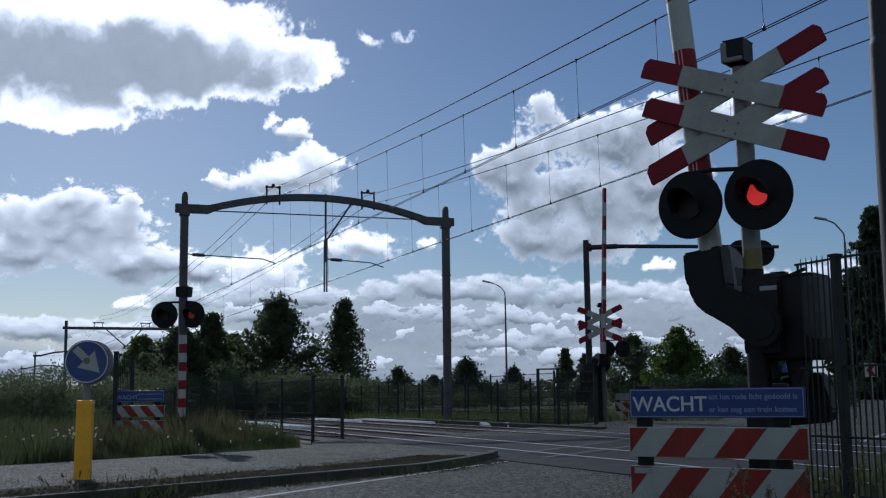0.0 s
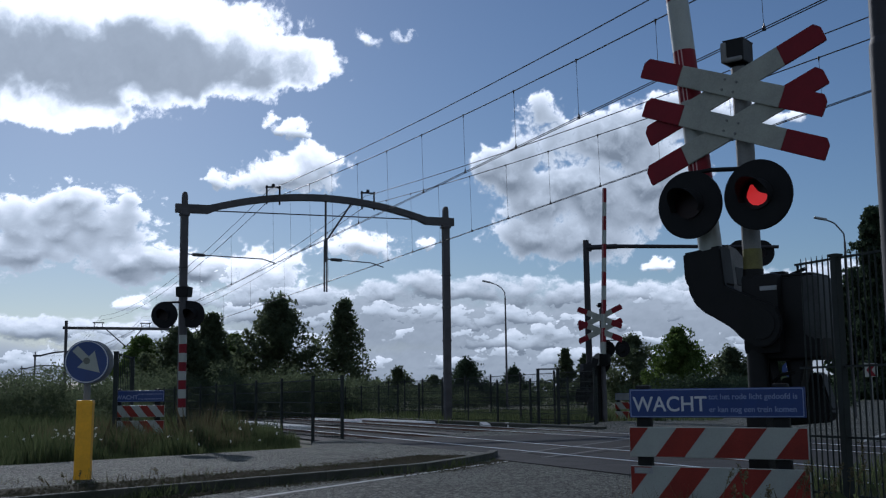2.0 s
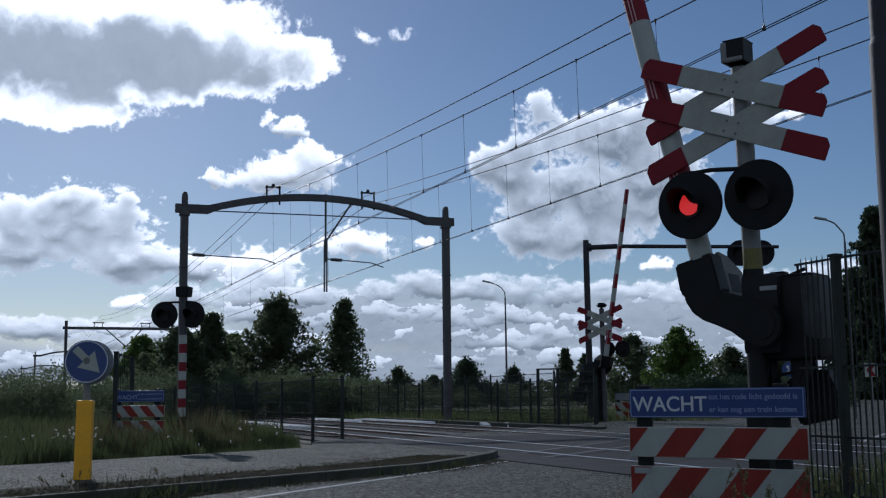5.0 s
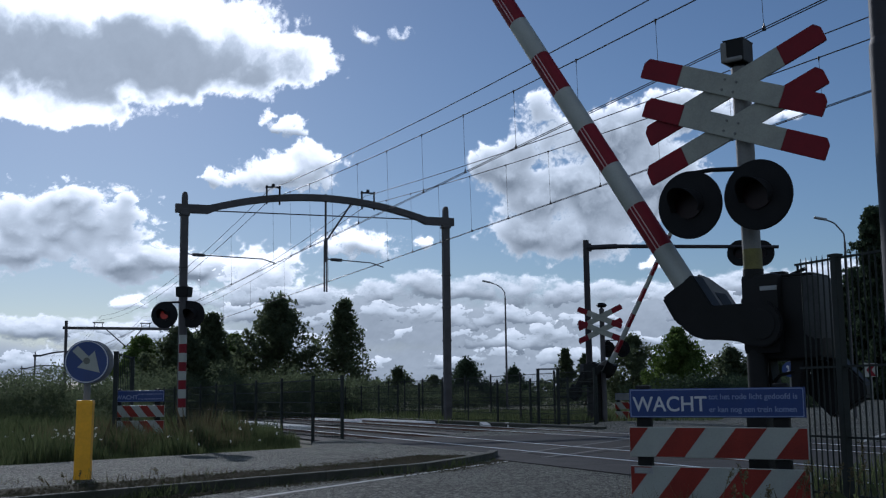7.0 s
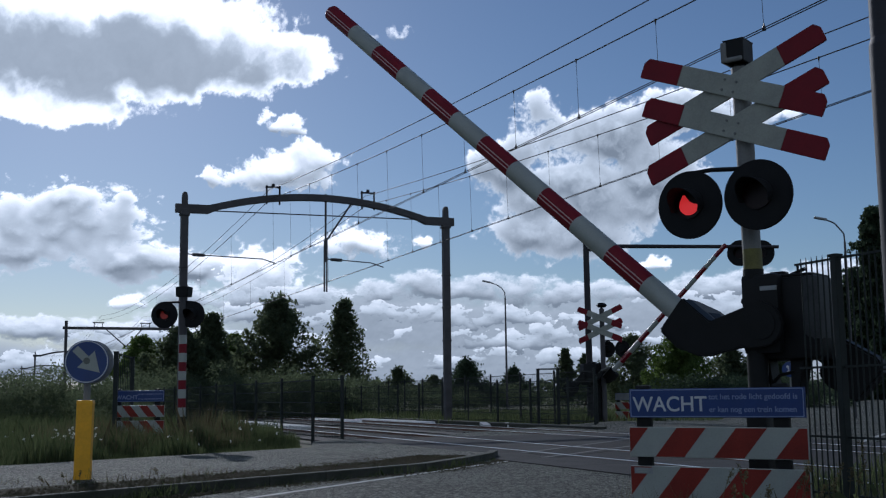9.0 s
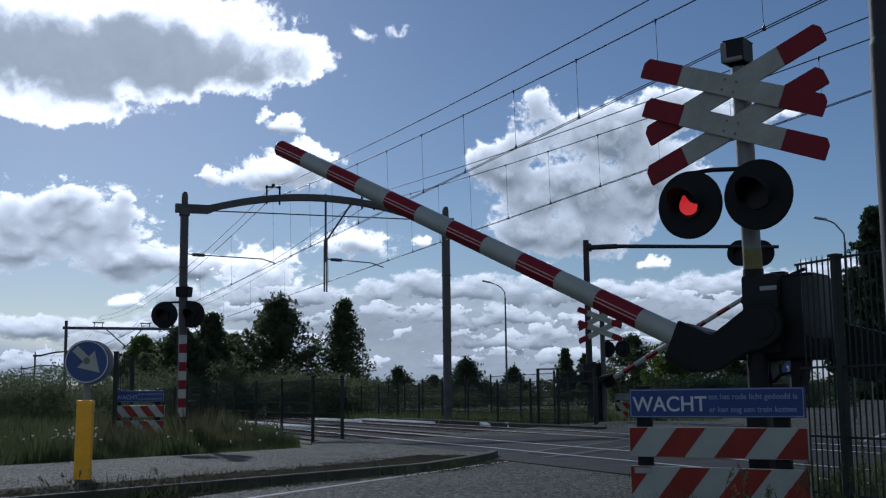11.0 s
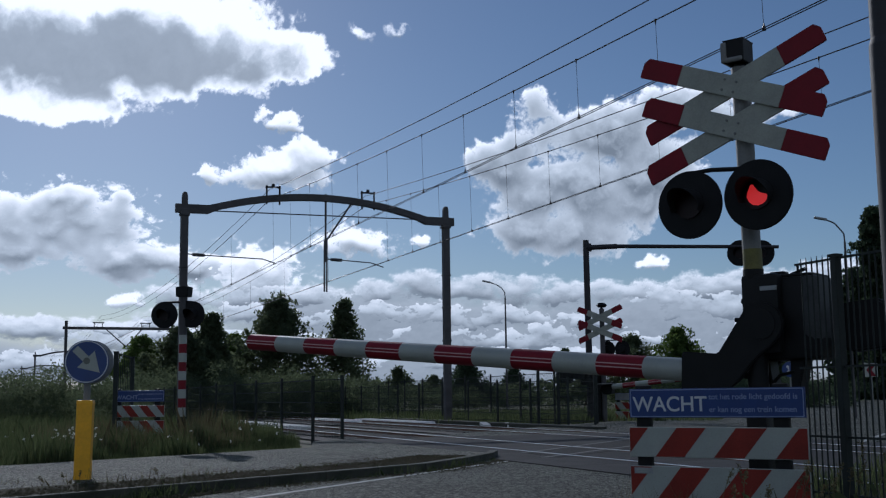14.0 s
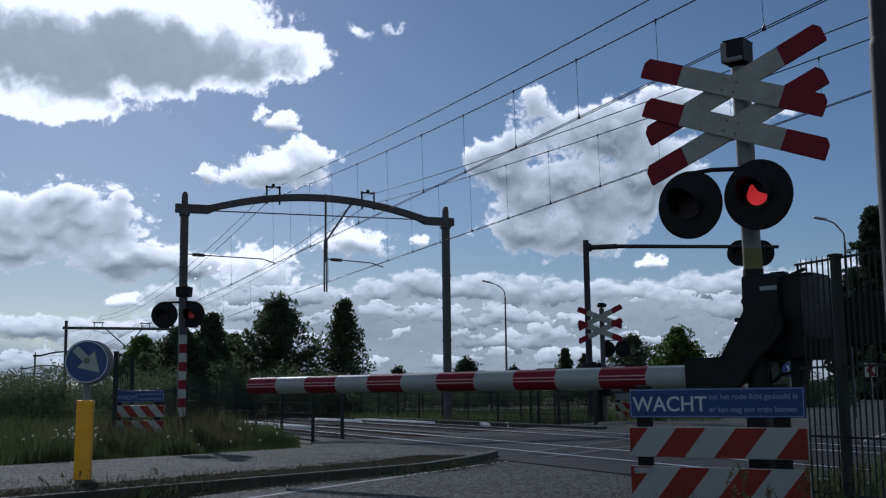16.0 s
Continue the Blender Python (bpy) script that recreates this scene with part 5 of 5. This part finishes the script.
blades("grass", ((-5.3, 9.3), (0.25, 16.7), (-0.05, 16.95), (-5.9, 10.2)), 650, 0.16, 0.30, 0.004, M_GRASS, 41, "short weeds on the dirt strip", 0.9)
blades("dry_grass", ((-5.3, 9.3), (0.25, 16.7), (-0.3, 16.6), (-6.2, 10.3)), 800, 0.17, 0.27, 0.003, M_GRASSDRY, 42, "withered grass on the dirt strip", 0.9)
blades("grass", ((-6.3, 8.0), (-2.95, 11.85), (-2.75, 11.75), (-6.1, 7.8)), 1300, 0.12, 0.23, 0.005, M_GRASS, 43, "grass grown over the kerb", 0.7)
blades("grass", ((1.4, 8.7), (3.3, 7.9), (3.6, 9.3), (1.6, 9.6)), 900, 0.08, 0.32, 0.003, M_GRASS, 28, "tall weeds around the warning board", 0.6)
blades("dry_grass", ((0.9, 8.9), (3.3, 7.7), (3.5, 8.6), (1.3, 9.3)), 110, 0.2, 0.5, 0.0025, M_GRASSDRY, 29, "dry seed stalks before the warning board", 0.5)
blades("grass", ((2.9, 8.6), (4.4, 8.0), (5.4, 13.5), (3.1, 10.8)), 1800, 0.1, 0.45, 0.008, M_GRASS, 30, "tall weeds along the bar fence", 0.5)
blades("dry_grass", ((-4.6, 12.1), (-1.9, 13.6), (-1.8, 14.3), (-5.2, 12.7)), 130, 0.16, 0.34, 0.004, M_GRASSDRY, 31, "thin seed stalks on the path's edge", 0.5)


blades("dry_grass", ((-5.3, 22.0), (-4.5, 22.2), (-4.6, 22.9), (-5.4, 22.7)), 150, 0.75, 1.25, 0.006, M_GRASSDRY, 45, "pale feathery stalks beside the banded signal pole", 0.45)


def crumbs(name, line, wide, n, size, z, material, seed, label):
    """Loose clods and grit scattered along a line."""
    rng = np.random.default_rng(seed)
    pts = np.array(line)
    seg = rng.integers(0, len(pts) - 1, n)
    f = rng.uniform(0, 1, (n, 1))
    p = pts[seg] * (1 - f) + pts[seg + 1] * f
    d = pts[seg + 1] - pts[seg]
    d = np.stack([-d[:, 1], d[:, 0]], 1) / np.linalg.norm(d, axis=1)[:, None]
    p = p + d * (rng.uniform(0, 1, (n, 1)) ** 1.6) * wide
    r = size * rng.uniform(0.3, 1.0, n) ** 2 + 0.004
    verts = np.zeros((n, 5, 3))
    for k in range(4):
        a = k * math.pi / 2 + rng.uniform(-0.4, 0.4, n)
        q = r * rng.uniform(0.7, 1.3, n)
        verts[:, k] = np.stack([p[:, 0] + q * np.cos(a), p[:, 1] + q * np.sin(a), np.full(n, z - 0.004)], 1)
    verts[:, 4] = np.stack([p[:, 0], p[:, 1], z + r * rng.uniform(0.5, 1.0, n)], 1)
    tri = np.array([(0, 1, 4), (1, 2, 4), (2, 3, 4), (3, 0, 4)])
    faces = (np.arange(n)[:, None, None] * 5 + tri[None]).reshape(-1, 3)
    return tagged(fast_mesh(name, verts.reshape(-1, 3), faces, material), label, "dirt", "", "stuff")


KERB_LINE = [(-5.3, 9.15), (-2.62, 12.3), (-0.38, 15.05), (0.28, 16.6)]
crumbs("soil_clods", KERB_LINE, 0.75, 5200, 0.035, 0.094, M_DIRT, 61, "loose brown soil and clods along the kerb")
crumbs("grit", KERB_LINE, 1.6, 2600, 0.014, 0.062, M_DIRT, 62, "grit blown over the edge of the path")
crumbs("grit", [(-5.0, 8.9), (-2.45, 12.15), (-0.2, 14.9), (0.85, 17.2)], -0.35, 2400, 0.02, 0.0, M_DIRT, 63, "brown grit washed into the gutter")
blades("grass", ((-5.2, 9.2), (0.2, 16.5), (0.0, 16.6), (-5.5, 9.5)), 220, 0.14, 0.24, 0.008, M_GRASS, 46, "low leafy weeds behind the kerb", 1.3)


def weed(x, y, h, seed, label="thin seed stalk of a tall wild grass"):
    """A bent stalk with two leaves and a loose seed head."""
    rng = np.random.default_rng(seed)
    t = thing("weed", pose(x, y, -0.08), label, "weed", "weeds")
    lx, ly = rng.uniform(-0.14, 0.14, 2) * h / 0.5
    pts = [(lx * f * f, ly * f * f, h * (f - 0.12 * f * f * f)) for f in (0, 0.35, 0.65, 0.85, 1.0)]
    bm = bmesh.new()
    tube(bm, pts, 0.0022, 5)
    part("stalk", bm, M_GRASSDRY, t)
    n = 60
    f = rng.uniform(0.78, 1.04, n)
    c = np.stack([lx * f * f, ly * f * f, h * (f - 0.12 * f ** 3)], 1) + rng.normal(0, 0.009, (n, 3))
    v, q = leaf_cloud(rng, c, np.full(n, 0.006), n, 0.009)
    fast_mesh("seed_head", v, q, M_GRASSDRY, t)
    for f in (0.25, 0.45):
        v, q = leaf_cloud(rng, np.array([[lx * f * f, ly * f * f, h * f]]), np.array([0.02]), 1, 0.07)
        fast_mesh("leaf", v, q, M_GRASS, t)


_w = np.random.default_rng(77)
for k in range(44):
    f = k / 43
    if k < 12:
        x, y, h = _w.uniform(1.05, 1.6), _w.uniform(8.0, 8.8), _w.uniform(0.12, 0.3)
    elif k < 30:
        x, y, h = _w.uniform(1.9, 2.75), _w.uniform(7.8, 8.5), _w.uniform(0.2, 0.62)
    elif k < 38:
        x, y, h = _w.uniform(2.9, 3.35), _w.uniform(8.0, 8.6), _w.uniform(0.4, 0.8)
    else:
        x, y, h = _w.uniform(-4.4, -2.6), _w.uniform(12.2, 12.9), _w.uniform(0.15, 0.32)
    weed(x, y, h, 200 + k)


def flowers(spots, seed, label):
    rng = np.random.default_rng(seed)
    pts = []
    for x, y, z, n, w in spots:
        pts.append(np.stack([rng.normal(x, w, n), rng.normal(y, w, n), np.clip(rng.normal(z, 0.07, n), 0.1, 0.9)], 1))
    p = np.concatenate(pts)
    verts, quads = leaf_cloud(rng, p, np.full(len(p), 0.03), len(p) * 3, 0.022)
    return tagged(fast_mesh("flowers", verts, quads, M_FLOWER), label, "flowers", "", "stuff")


flowers([(-6.1, 18.6, 0.42, 26, 0.22), (-6.5, 18.4, 0.4, 10, 0.2), (-8.0, 19.0, 0.45, 8, 0.7), (-4.3, 20.8, 0.35, 12, 0.6)], 33, "white wild flowers in the tall grass")


# ---- clouds ----
def lattice(seed):
    return np.random.default_rng(seed).uniform(-1, 1, (256, 256))


def value_noise(g, x, y):
    xi, yi = np.floor(x).astype(int), np.floor(y).astype(int)
    fx, fy = x - xi, y - yi
    fx, fy = fx * fx * (3 - 2 * fx), fy * fy * (3 - 2 * fy)
    q = lambda i, j: g[(xi + i) % 256, (yi + j) % 256]
    return (q(0, 0) * (1 - fx) + q(1, 0) * fx) * (1 - fy) + (q(0, 1) * (1 - fx) + q(1, 1) * fx) * fy


def billow(seed, x, y, octaves=6, gain=0.55):
    """Rounded swellings with sharp creases, like a cauliflower."""
    s, a, tot = 0.0, 1.0, 0.0
    g = lattice(seed)
    for k in range(octaves):
        s = s + a * (np.sqrt(np.abs(value_noise(g, x * 2 ** k + 5.3 * k, y * 2 ** k + 9.1 * k)) + 0.002) * 2 - 1.15)
        tot += a
        a *= gain
    return s / tot * 1.3


def fbm(seed, x, y, octaves=6, gain=0.55):
    s, a, tot = 0.0, 1.0, 0.0
    g = lattice(seed)
    for k in range(octaves):
        s = s + a * value_noise(g, x * 2 ** k + 13.7 * k, y * 2 ** k + 7.1 * k)
        tot += a
        a *= gain
    return s / tot * 1.6


def cloud_material():
    """Vapour that glows by itself: backlight painted in, white thin edges, grey thick parts."""
    m = bpy.data.materials.new("glowing_cloud_vapour")
    m.use_nodes = True
    n, l = m.node_tree.nodes, m.node_tree.links
    n.remove(n["Principled BSDF"])
    thick, lum = n.new("ShaderNodeAttribute"), n.new("ShaderNodeAttribute")
    thick.attribute_name, lum.attribute_name = "thickness", "painted_sunlight"
    tint = n.new("ShaderNodeValToRGB")
    e = tint.color_ramp.elements
    e[0].position, e[0].color = 0.0, (0.206, 0.237, 0.268, 1)
    e[1].position, e[1].color = 1.0, (1.10, 1.11, 1.13, 1)
    k = e.new(0.5)
    k.color = (0.55, 0.597, 0.635, 1)
    l.new(lum.outputs["Fac"], tint.inputs[0])
    em, clear, mix = n.new("ShaderNodeEmission"), n.new("ShaderNodeBsdfTransparent"), n.new("ShaderNodeMixShader")
    l.new(tint.outputs[0], em.inputs[0])
    l.new(thick.outputs["Fac"], mix.inputs[0])
    l.new(clear.outputs[0], mix.inputs[1])
    l.new(em.outputs[0], mix.inputs[2])
    l.new(mix.outputs[0], n["Material Output"].inputs[0])
    return m


CLOUDS = []
CLOUD_R = 2400.0
M_CLOUD = cloud_material()


def smooth(x, a, b):
    q = np.clip((x - a) / (b - a), 0, 1)
    return q * q * (3 - 2 * q)


def soften(d, r):
    for ax in (0, 1):
        for _ in range(2):
            p = np.pad(d, [(r, r) if k == ax else (0, 0) for k in (0, 1)], mode="edge").cumsum(ax)
            p = np.concatenate([np.zeros_like(np.take(p, [0], ax)), p], ax)
            n = d.shape[ax]
            d = (np.take(p, range(2 * r + 1, 2 * r + 1 + n), ax) - np.take(p, range(0, n), ax)) / (2 * r + 1)
    return d


def cloud(blobs, seed, label, rough=0.75, scale=0.30, step=0.05, flat=1.0, soft=0.35, body=0.45, bright=0.85, dark=0.75, relief=1.0, tops=0.35, grain=0.20, core=None, drift=(1, 1), kind=""):
    """A cloud on the sky's dome: swellings (azimuth, elevation, half-widths in degrees) frayed by noise. Each vertex
    carries how thick the vapour is there and how much sunlight is painted into its glow."""
    b = np.array(blobs)
    m = 1.6
    a0, a1 = (b[:, 0] - b[:, 2]).min() - m, (b[:, 0] + b[:, 2]).max() + m
    e0, e1 = max(0.0, (b[:, 1] - b[:, 3]).min() - m), (b[:, 1] + b[:, 3]).max() + m
    na, ne = int((a1 - a0) / step), int((e1 - e0) / step)
    A, E = np.meshgrid(np.linspace(a0, a1, na), np.linspace(e0, e1, ne))
    wx, wy = fbm(seed + 5, A * scale * 2, E * scale * 2 * flat, 5) * 0.35, fbm(seed + 6, A * scale * 2, E * scale * 2 * flat, 5) * 0.35 / flat
    X, Y = A + wx, E + wy
    d = np.full(A.shape, -9.0)
    for ca, ce, ra, re in b:
        q = 1 - ((X - ca) / ra) ** 2 - ((Y - ce) / re) ** 2
        q = np.where(q < 0, q * 0.6, q)
        d = np.maximum(d, q) + 0.12 * np.clip(np.minimum(d, q), 0, 1)
    big = fbm(seed, X * scale, Y * scale * flat, 3)
    fine = 0.8 * fbm(seed + 1, X * scale * 2.7, Y * scale * 2.7 * flat, 8, 0.66) + 0.32 * billow(seed + 2, X * scale * 2.3, Y * scale * 2.3 * (0.5 + 0.5 * flat), 7, 0.62)
    fray = fbm(seed + 7, A * 2.6, E * 2.6 * (0.4 + 0.6 * flat), 5, 0.75)
    d = d + rough * (0.6 * big + 0.75 * fine + 0.30 * fray)
    cover = smooth(d, 0.0, soft)
    # sunlight painted into the glow: less where deep, more on the swellings' upper sides
    deep = np.clip(0.7 * soften(np.clip(d, 0, 1.3), max(2, int(0.25 / step))) + 0.3 * soften(np.clip(d, 0, 1.3), max(1, int(0.07 / step))) + 0.16 * fine, 0, 1.2)
    shade = smooth(deep, 0.10, body * 2)
    if core:
        q = 1 - ((X - core[0]) / core[2]) ** 2 - ((Y - core[1]) / core[3]) ** 2 + 0.45 * big + 0.30 * fine
        shade = shade * smooth(q, -0.15, 0.75)
    lit = np.zeros_like(d)
    for r, wgt in ((0.10, 0.5), (0.22, 0.8), (0.45, 1.0)):
        gs = soften(d, max(1, int(r / step)))
        lit = lit + wgt * np.clip(gs - np.roll(gs, -max(1, int(r * 1.2 / step)), 0), -0.4, 0.4)
    lum = bright - dark * shade + (tops + 0.35 * relief) * lit + grain * (0.6 * fine + 0.18 * fray)
    P = np.stack([np.sin(np.radians(A)) * np.cos(np.radians(E)), np.cos(np.radians(A)) * np.cos(np.radians(E)), np.sin(np.radians(E))], -1)
    P = (P * (CLOUD_R - 40 * np.clip(d, 0, 1.5))[..., None]).reshape(-1, 3)
    i = (np.arange(ne - 1)[:, None] * na + np.arange(na - 1)[None]).ravel()
    quads = np.stack([i, i + 1, i + na + 1, i + na], 1)
    quads = quads[cover.ravel()[quads].max(1) > 0.0]
    used, inv = np.unique(quads, return_inverse=True)
    c = P[used].mean(0)
    ob = fast_mesh("cloud", P[used] - c, inv.reshape(quads.shape), M_CLOUD)
    for name, v in (("thickness", cover), ("painted_sunlight", np.clip(lum, 0.0, 1.0))):
        at = ob.data.attributes.new(name, "FLOAT", "POINT")
        at.data.foreach_set("value", v.ravel()[used].astype(np.float32))
    ob.location = c
    tagged(ob, label, "cloud", "clouds in the sky", kind)
    CLOUDS.append((ob, tuple(c), drift))
    return ob


cloud([(-17.1, 17.2, 9.3, 2.6), (-9.7, 17.4, 4.0, 1.7), (-19.5, 14.4, 3.4, 1.3), (-24.0, 16.4, 4.5, 3.2), (-16.3, 19.4, 8.8, 1.5), (-7.0, 17.3, 2.0, 1.3)], 3,
      "large grey cloud with dazzling white edges before the sun", 0.42, 0.32, soft=0.25, body=0.3, bright=1.05, dark=0.82, relief=0.10, tops=0.0, grain=0.06, core=(-17.3, 16.5, 10.6, 2.45), drift=(-24, 18))
cloud([(-8.0, 13.85, 1.1, 0.55), (-9.2, 14.4, 0.5, 0.4)], 5, "small white cloud puff", 0.7, 0.9, 0.035, soft=0.7, bright=0.85, dark=0.2, drift=(-23, 18))
cloud([(-2.3, 18.7, 0.7, 0.28), (-4.0, 18.5, 0.8, 0.5)], 8, "thin white wisp of cloud", 0.9, 0.9, 0.035, soft=1.5, bright=0.75, dark=0.2, drift=(-20, 18))
cloud([(-8.2, 11.6, 2.4, 1.05), (-6.7, 12.3, 1.7, 0.75), (-9.8, 11.2, 1.6, 0.6), (-12.1, 11.3, 0.8, 0.4)], 6, "small white cumulus cloud", 0.8, 0.6, 0.035, soft=0.5, bright=0.84, dark=0.25, relief=0.6, drift=(-21, 14))
cloud([(-20.3, 8.6, 4.5, 2.0), (-17.1, 8.6, 2.9, 1.6), (-15.4, 6.9, 3.4, 1.1), (-19.0, 9.8, 1.8, 0.7), (-12.8, 6.6, 2.8, 0.8), (-23.5, 7.2, 4.0, 1.5), (-16.2, 10.0, 0.6, 0.3)], 9,
      "broad white cloud with grey layers", 0.75, 0.48, flat=1.8, soft=0.4, body=0.42, bright=0.86, dark=0.56, relief=0.45, tops=0.45, grain=0.26, drift=(-20, 8))
cloud([(5.4, 14.5, 1.4, 1.1), (6.8, 13.1, 3.2, 1.7), (2.6, 11.9, 1.6, 1.1), (9.2, 13.3, 2.9, 1.7), (6.5, 10.9, 3.8, 1.5), (4.5, 8.4, 2.1, 1.2), (7.6, 8.0, 2.9, 1.4), (10.9, 11.0, 2.6, 2.2),
       (13.3, 14.3, 3.4, 1.0), (16.4, 13.7, 2.5, 0.6), (5.0, 9.9, 2.4, 1.5), (8.6, 9.5, 3.0, 1.6), (3.4, 11.3, 1.9, 1.2), (4.2, 12.6, 1.6, 1.0)], 12, "towering white cumulus cloud with grey hollows", 0.62, 0.55, soft=0.45, body=0.42, bright=0.74, dark=0.54, relief=0.5, tops=0.28, grain=0.30, drift=(-17, 15))
cloud([(-4.8, 7.9, 2.6, 0.9), (-1.2, 7.9, 0.5, 0.4), (10.8, 6.6, 0.8, 0.28), (-15.9, 4.9, 1.2, 0.45), (-9.5, 6.4, 3.0, 1.3)], 14, "ragged white cloud shreds", 0.9, 0.7, 0.05, flat=1.4, soft=0.6,
      bright=0.92, dark=0.25, drift=(-16, 7), kind="stuff")
cloud([(0.0, 1.2, 36.0, 2.6), (-3.0, 3.6, 12.0, 2.4), (12.0, 3.6, 14.0, 2.2), (-24.0, 1.8, 9.0, 1.7)], 17, "pale haze of cloud low over the horizon", 0.15, 0.3, 0.10, flat=2.5, soft=1.0, body=0.6,
      bright=0.22, dark=0.05, relief=0.2, tops=0.1, grain=0.12, drift=(-8, 1), kind="stuff")


def cloud_row(seed, el, spread, half, n, lo, hi, label, bright, dark, drift):
    """Flat-based cumulus side by side, each a few humps over one base."""
    rng = np.random.default_rng(seed)
    blobs = []
    for az in np.linspace(lo, hi, n):
        a, e, w = az + rng.uniform(-1.0, 1.0), el + rng.uniform(-spread, spread), half * rng.uniform(0.7, 1.35)
        h = w * rng.uniform(0.13, 0.21)
        blobs += [(a, e, w, h), (a - w * rng.uniform(0.1, 0.6), e + h * 0.7, w * 0.5, h * 0.8), (a + w * rng.uniform(0.1, 0.6), e + h * 0.6, w * 0.45, h * 0.7)]
    return cloud(blobs, seed, label, 0.70, 0.62, flat=1.9, soft=0.95, body=0.45, bright=bright, dark=dark, relief=0.35, tops=0.35, grain=0.22, drift=drift, kind="stuff")


cloud_row(21, 1.7, 0.4, 3.2, 20, -33, 35, "lowest row of small hazy cumulus near the horizon", 0.31, 0.10, (-8, 2))
cloud_row(24, 2.8, 0.4, 3.6, 16, -16, 35, "second row of hazy grey cumulus near the horizon", 0.36, 0.16, (-8, 2))
cloud_row(22, 3.9, 0.4, 4.0, 14, -14, 35, "row of low grey cumulus near the horizon", 0.44, 0.24, (-9, 2))
cloud_row(26, 5.2, 0.35, 4.0, 12, -12, 35, "row of white cumulus with grey undersides", 0.56, 0.34, (-11, 3))
cloud_row(27, 3.4, 0.4, 2.4, 6, -31, -14, "loose small cumulus low over the railway", 0.55, 0.26, (-10, 3))
# unseen emissive cloud sheets, added to brighten the sides that face the camera
for az, el, w, h, seed in ((75, 16, 26, 9, 31), (118, 26, 30, 12, 34), (165, 20, 32, 13, 37), (212, 28, 30, 12, 40), (255, 18, 28, 10, 43), (300, 14, 22, 8, 46), (180, 55, 60, 14, 49)):
    cloud([(az, el, w, h), (az + w * 0.6, el - h * 0.3, w * 0.6, h * 0.6), (az - w * 0.5, el + h * 0.3, w * 0.5, h * 0.5)], seed, "unseen glowing cloud sheet added behind the viewer as fill light",
          0.5, 0.08, 0.7, soft=0.4, body=0.8, bright=0.31, dark=0.10, relief=0.2, drift=(-20, 8), kind="stuff")


# ---- what moves ----
def motions():
    near = [(0.0, 84.6), (4.2, 84.5), (5.0, 77.0), (6.3, 64.6), (7.0, 58.2), (8.0, 50.1), (9.0, 41.2), (10.2, 31.6), (11.3, 23.7), (12.0, 18.75), (12.8, 13.35), (13.6, 7.3),
            (14.4, 2.3), (14.8, 0.22), (15.1, -0.13), (15.4, 0.6), (15.7, 0.2), (16.0, 0.03)]
    walk(near_boom, [(t, pose(2.981, 10.144, 1.60, 0, -e, 141.6)) for t, e in near])
    for ob, c, (dx, dz) in CLOUDS:
        walk(ob, [(t, pose(c[0] + dx * (t - 8) / 16, c[1], c[2] + dz * (t - 8) / 16)) for t in (0.0, 8.0, 16.0)])
    # lamps flash in turn; PERIOD in seconds, the first lamp is lit for LIT of it
    PERIOD, LIT, START, EASE = 0.67, 0.43, 0.05, 0.035
    for ob, first, reach, dark in FLASHERS:
        rows, t, k = [], 0.0, -1
        out, back = pose(0, -reach, 0), pose(0, 0.05, 0)
        spans = []
        while START + k * PERIOD < 16.0:
            a = START + k * PERIOD
            spans.append((a, a + LIT + 0.05) if first else (a + LIT, a + PERIOD + 0.05))
            k += 1
        spans = [(a, b) for a, b in spans if not any(d0 < (a + b) / 2 < d1 for d0, d1 in dark)]
        rows.append((0.0, out if any(a <= 0.0 < b for a, b in spans) else back))
        for a, b in spans:
            for tt, m in ((a - EASE, back), (a + EASE, out), (b - EASE, out), (b + EASE, back)):
                if 0.0 < tt < 16.0 and tt > rows[-1][0] + 0.01:
                    rows.append((tt, m))
        rows.append((16.0, rows[-1][1]))
        walk(ob, rows)
    walk(far_boom, [(t, pose(5.29, 39.75, 1.60, 0, -e * 1.035, SIGN_RZ)) for t, e in near])


motions()
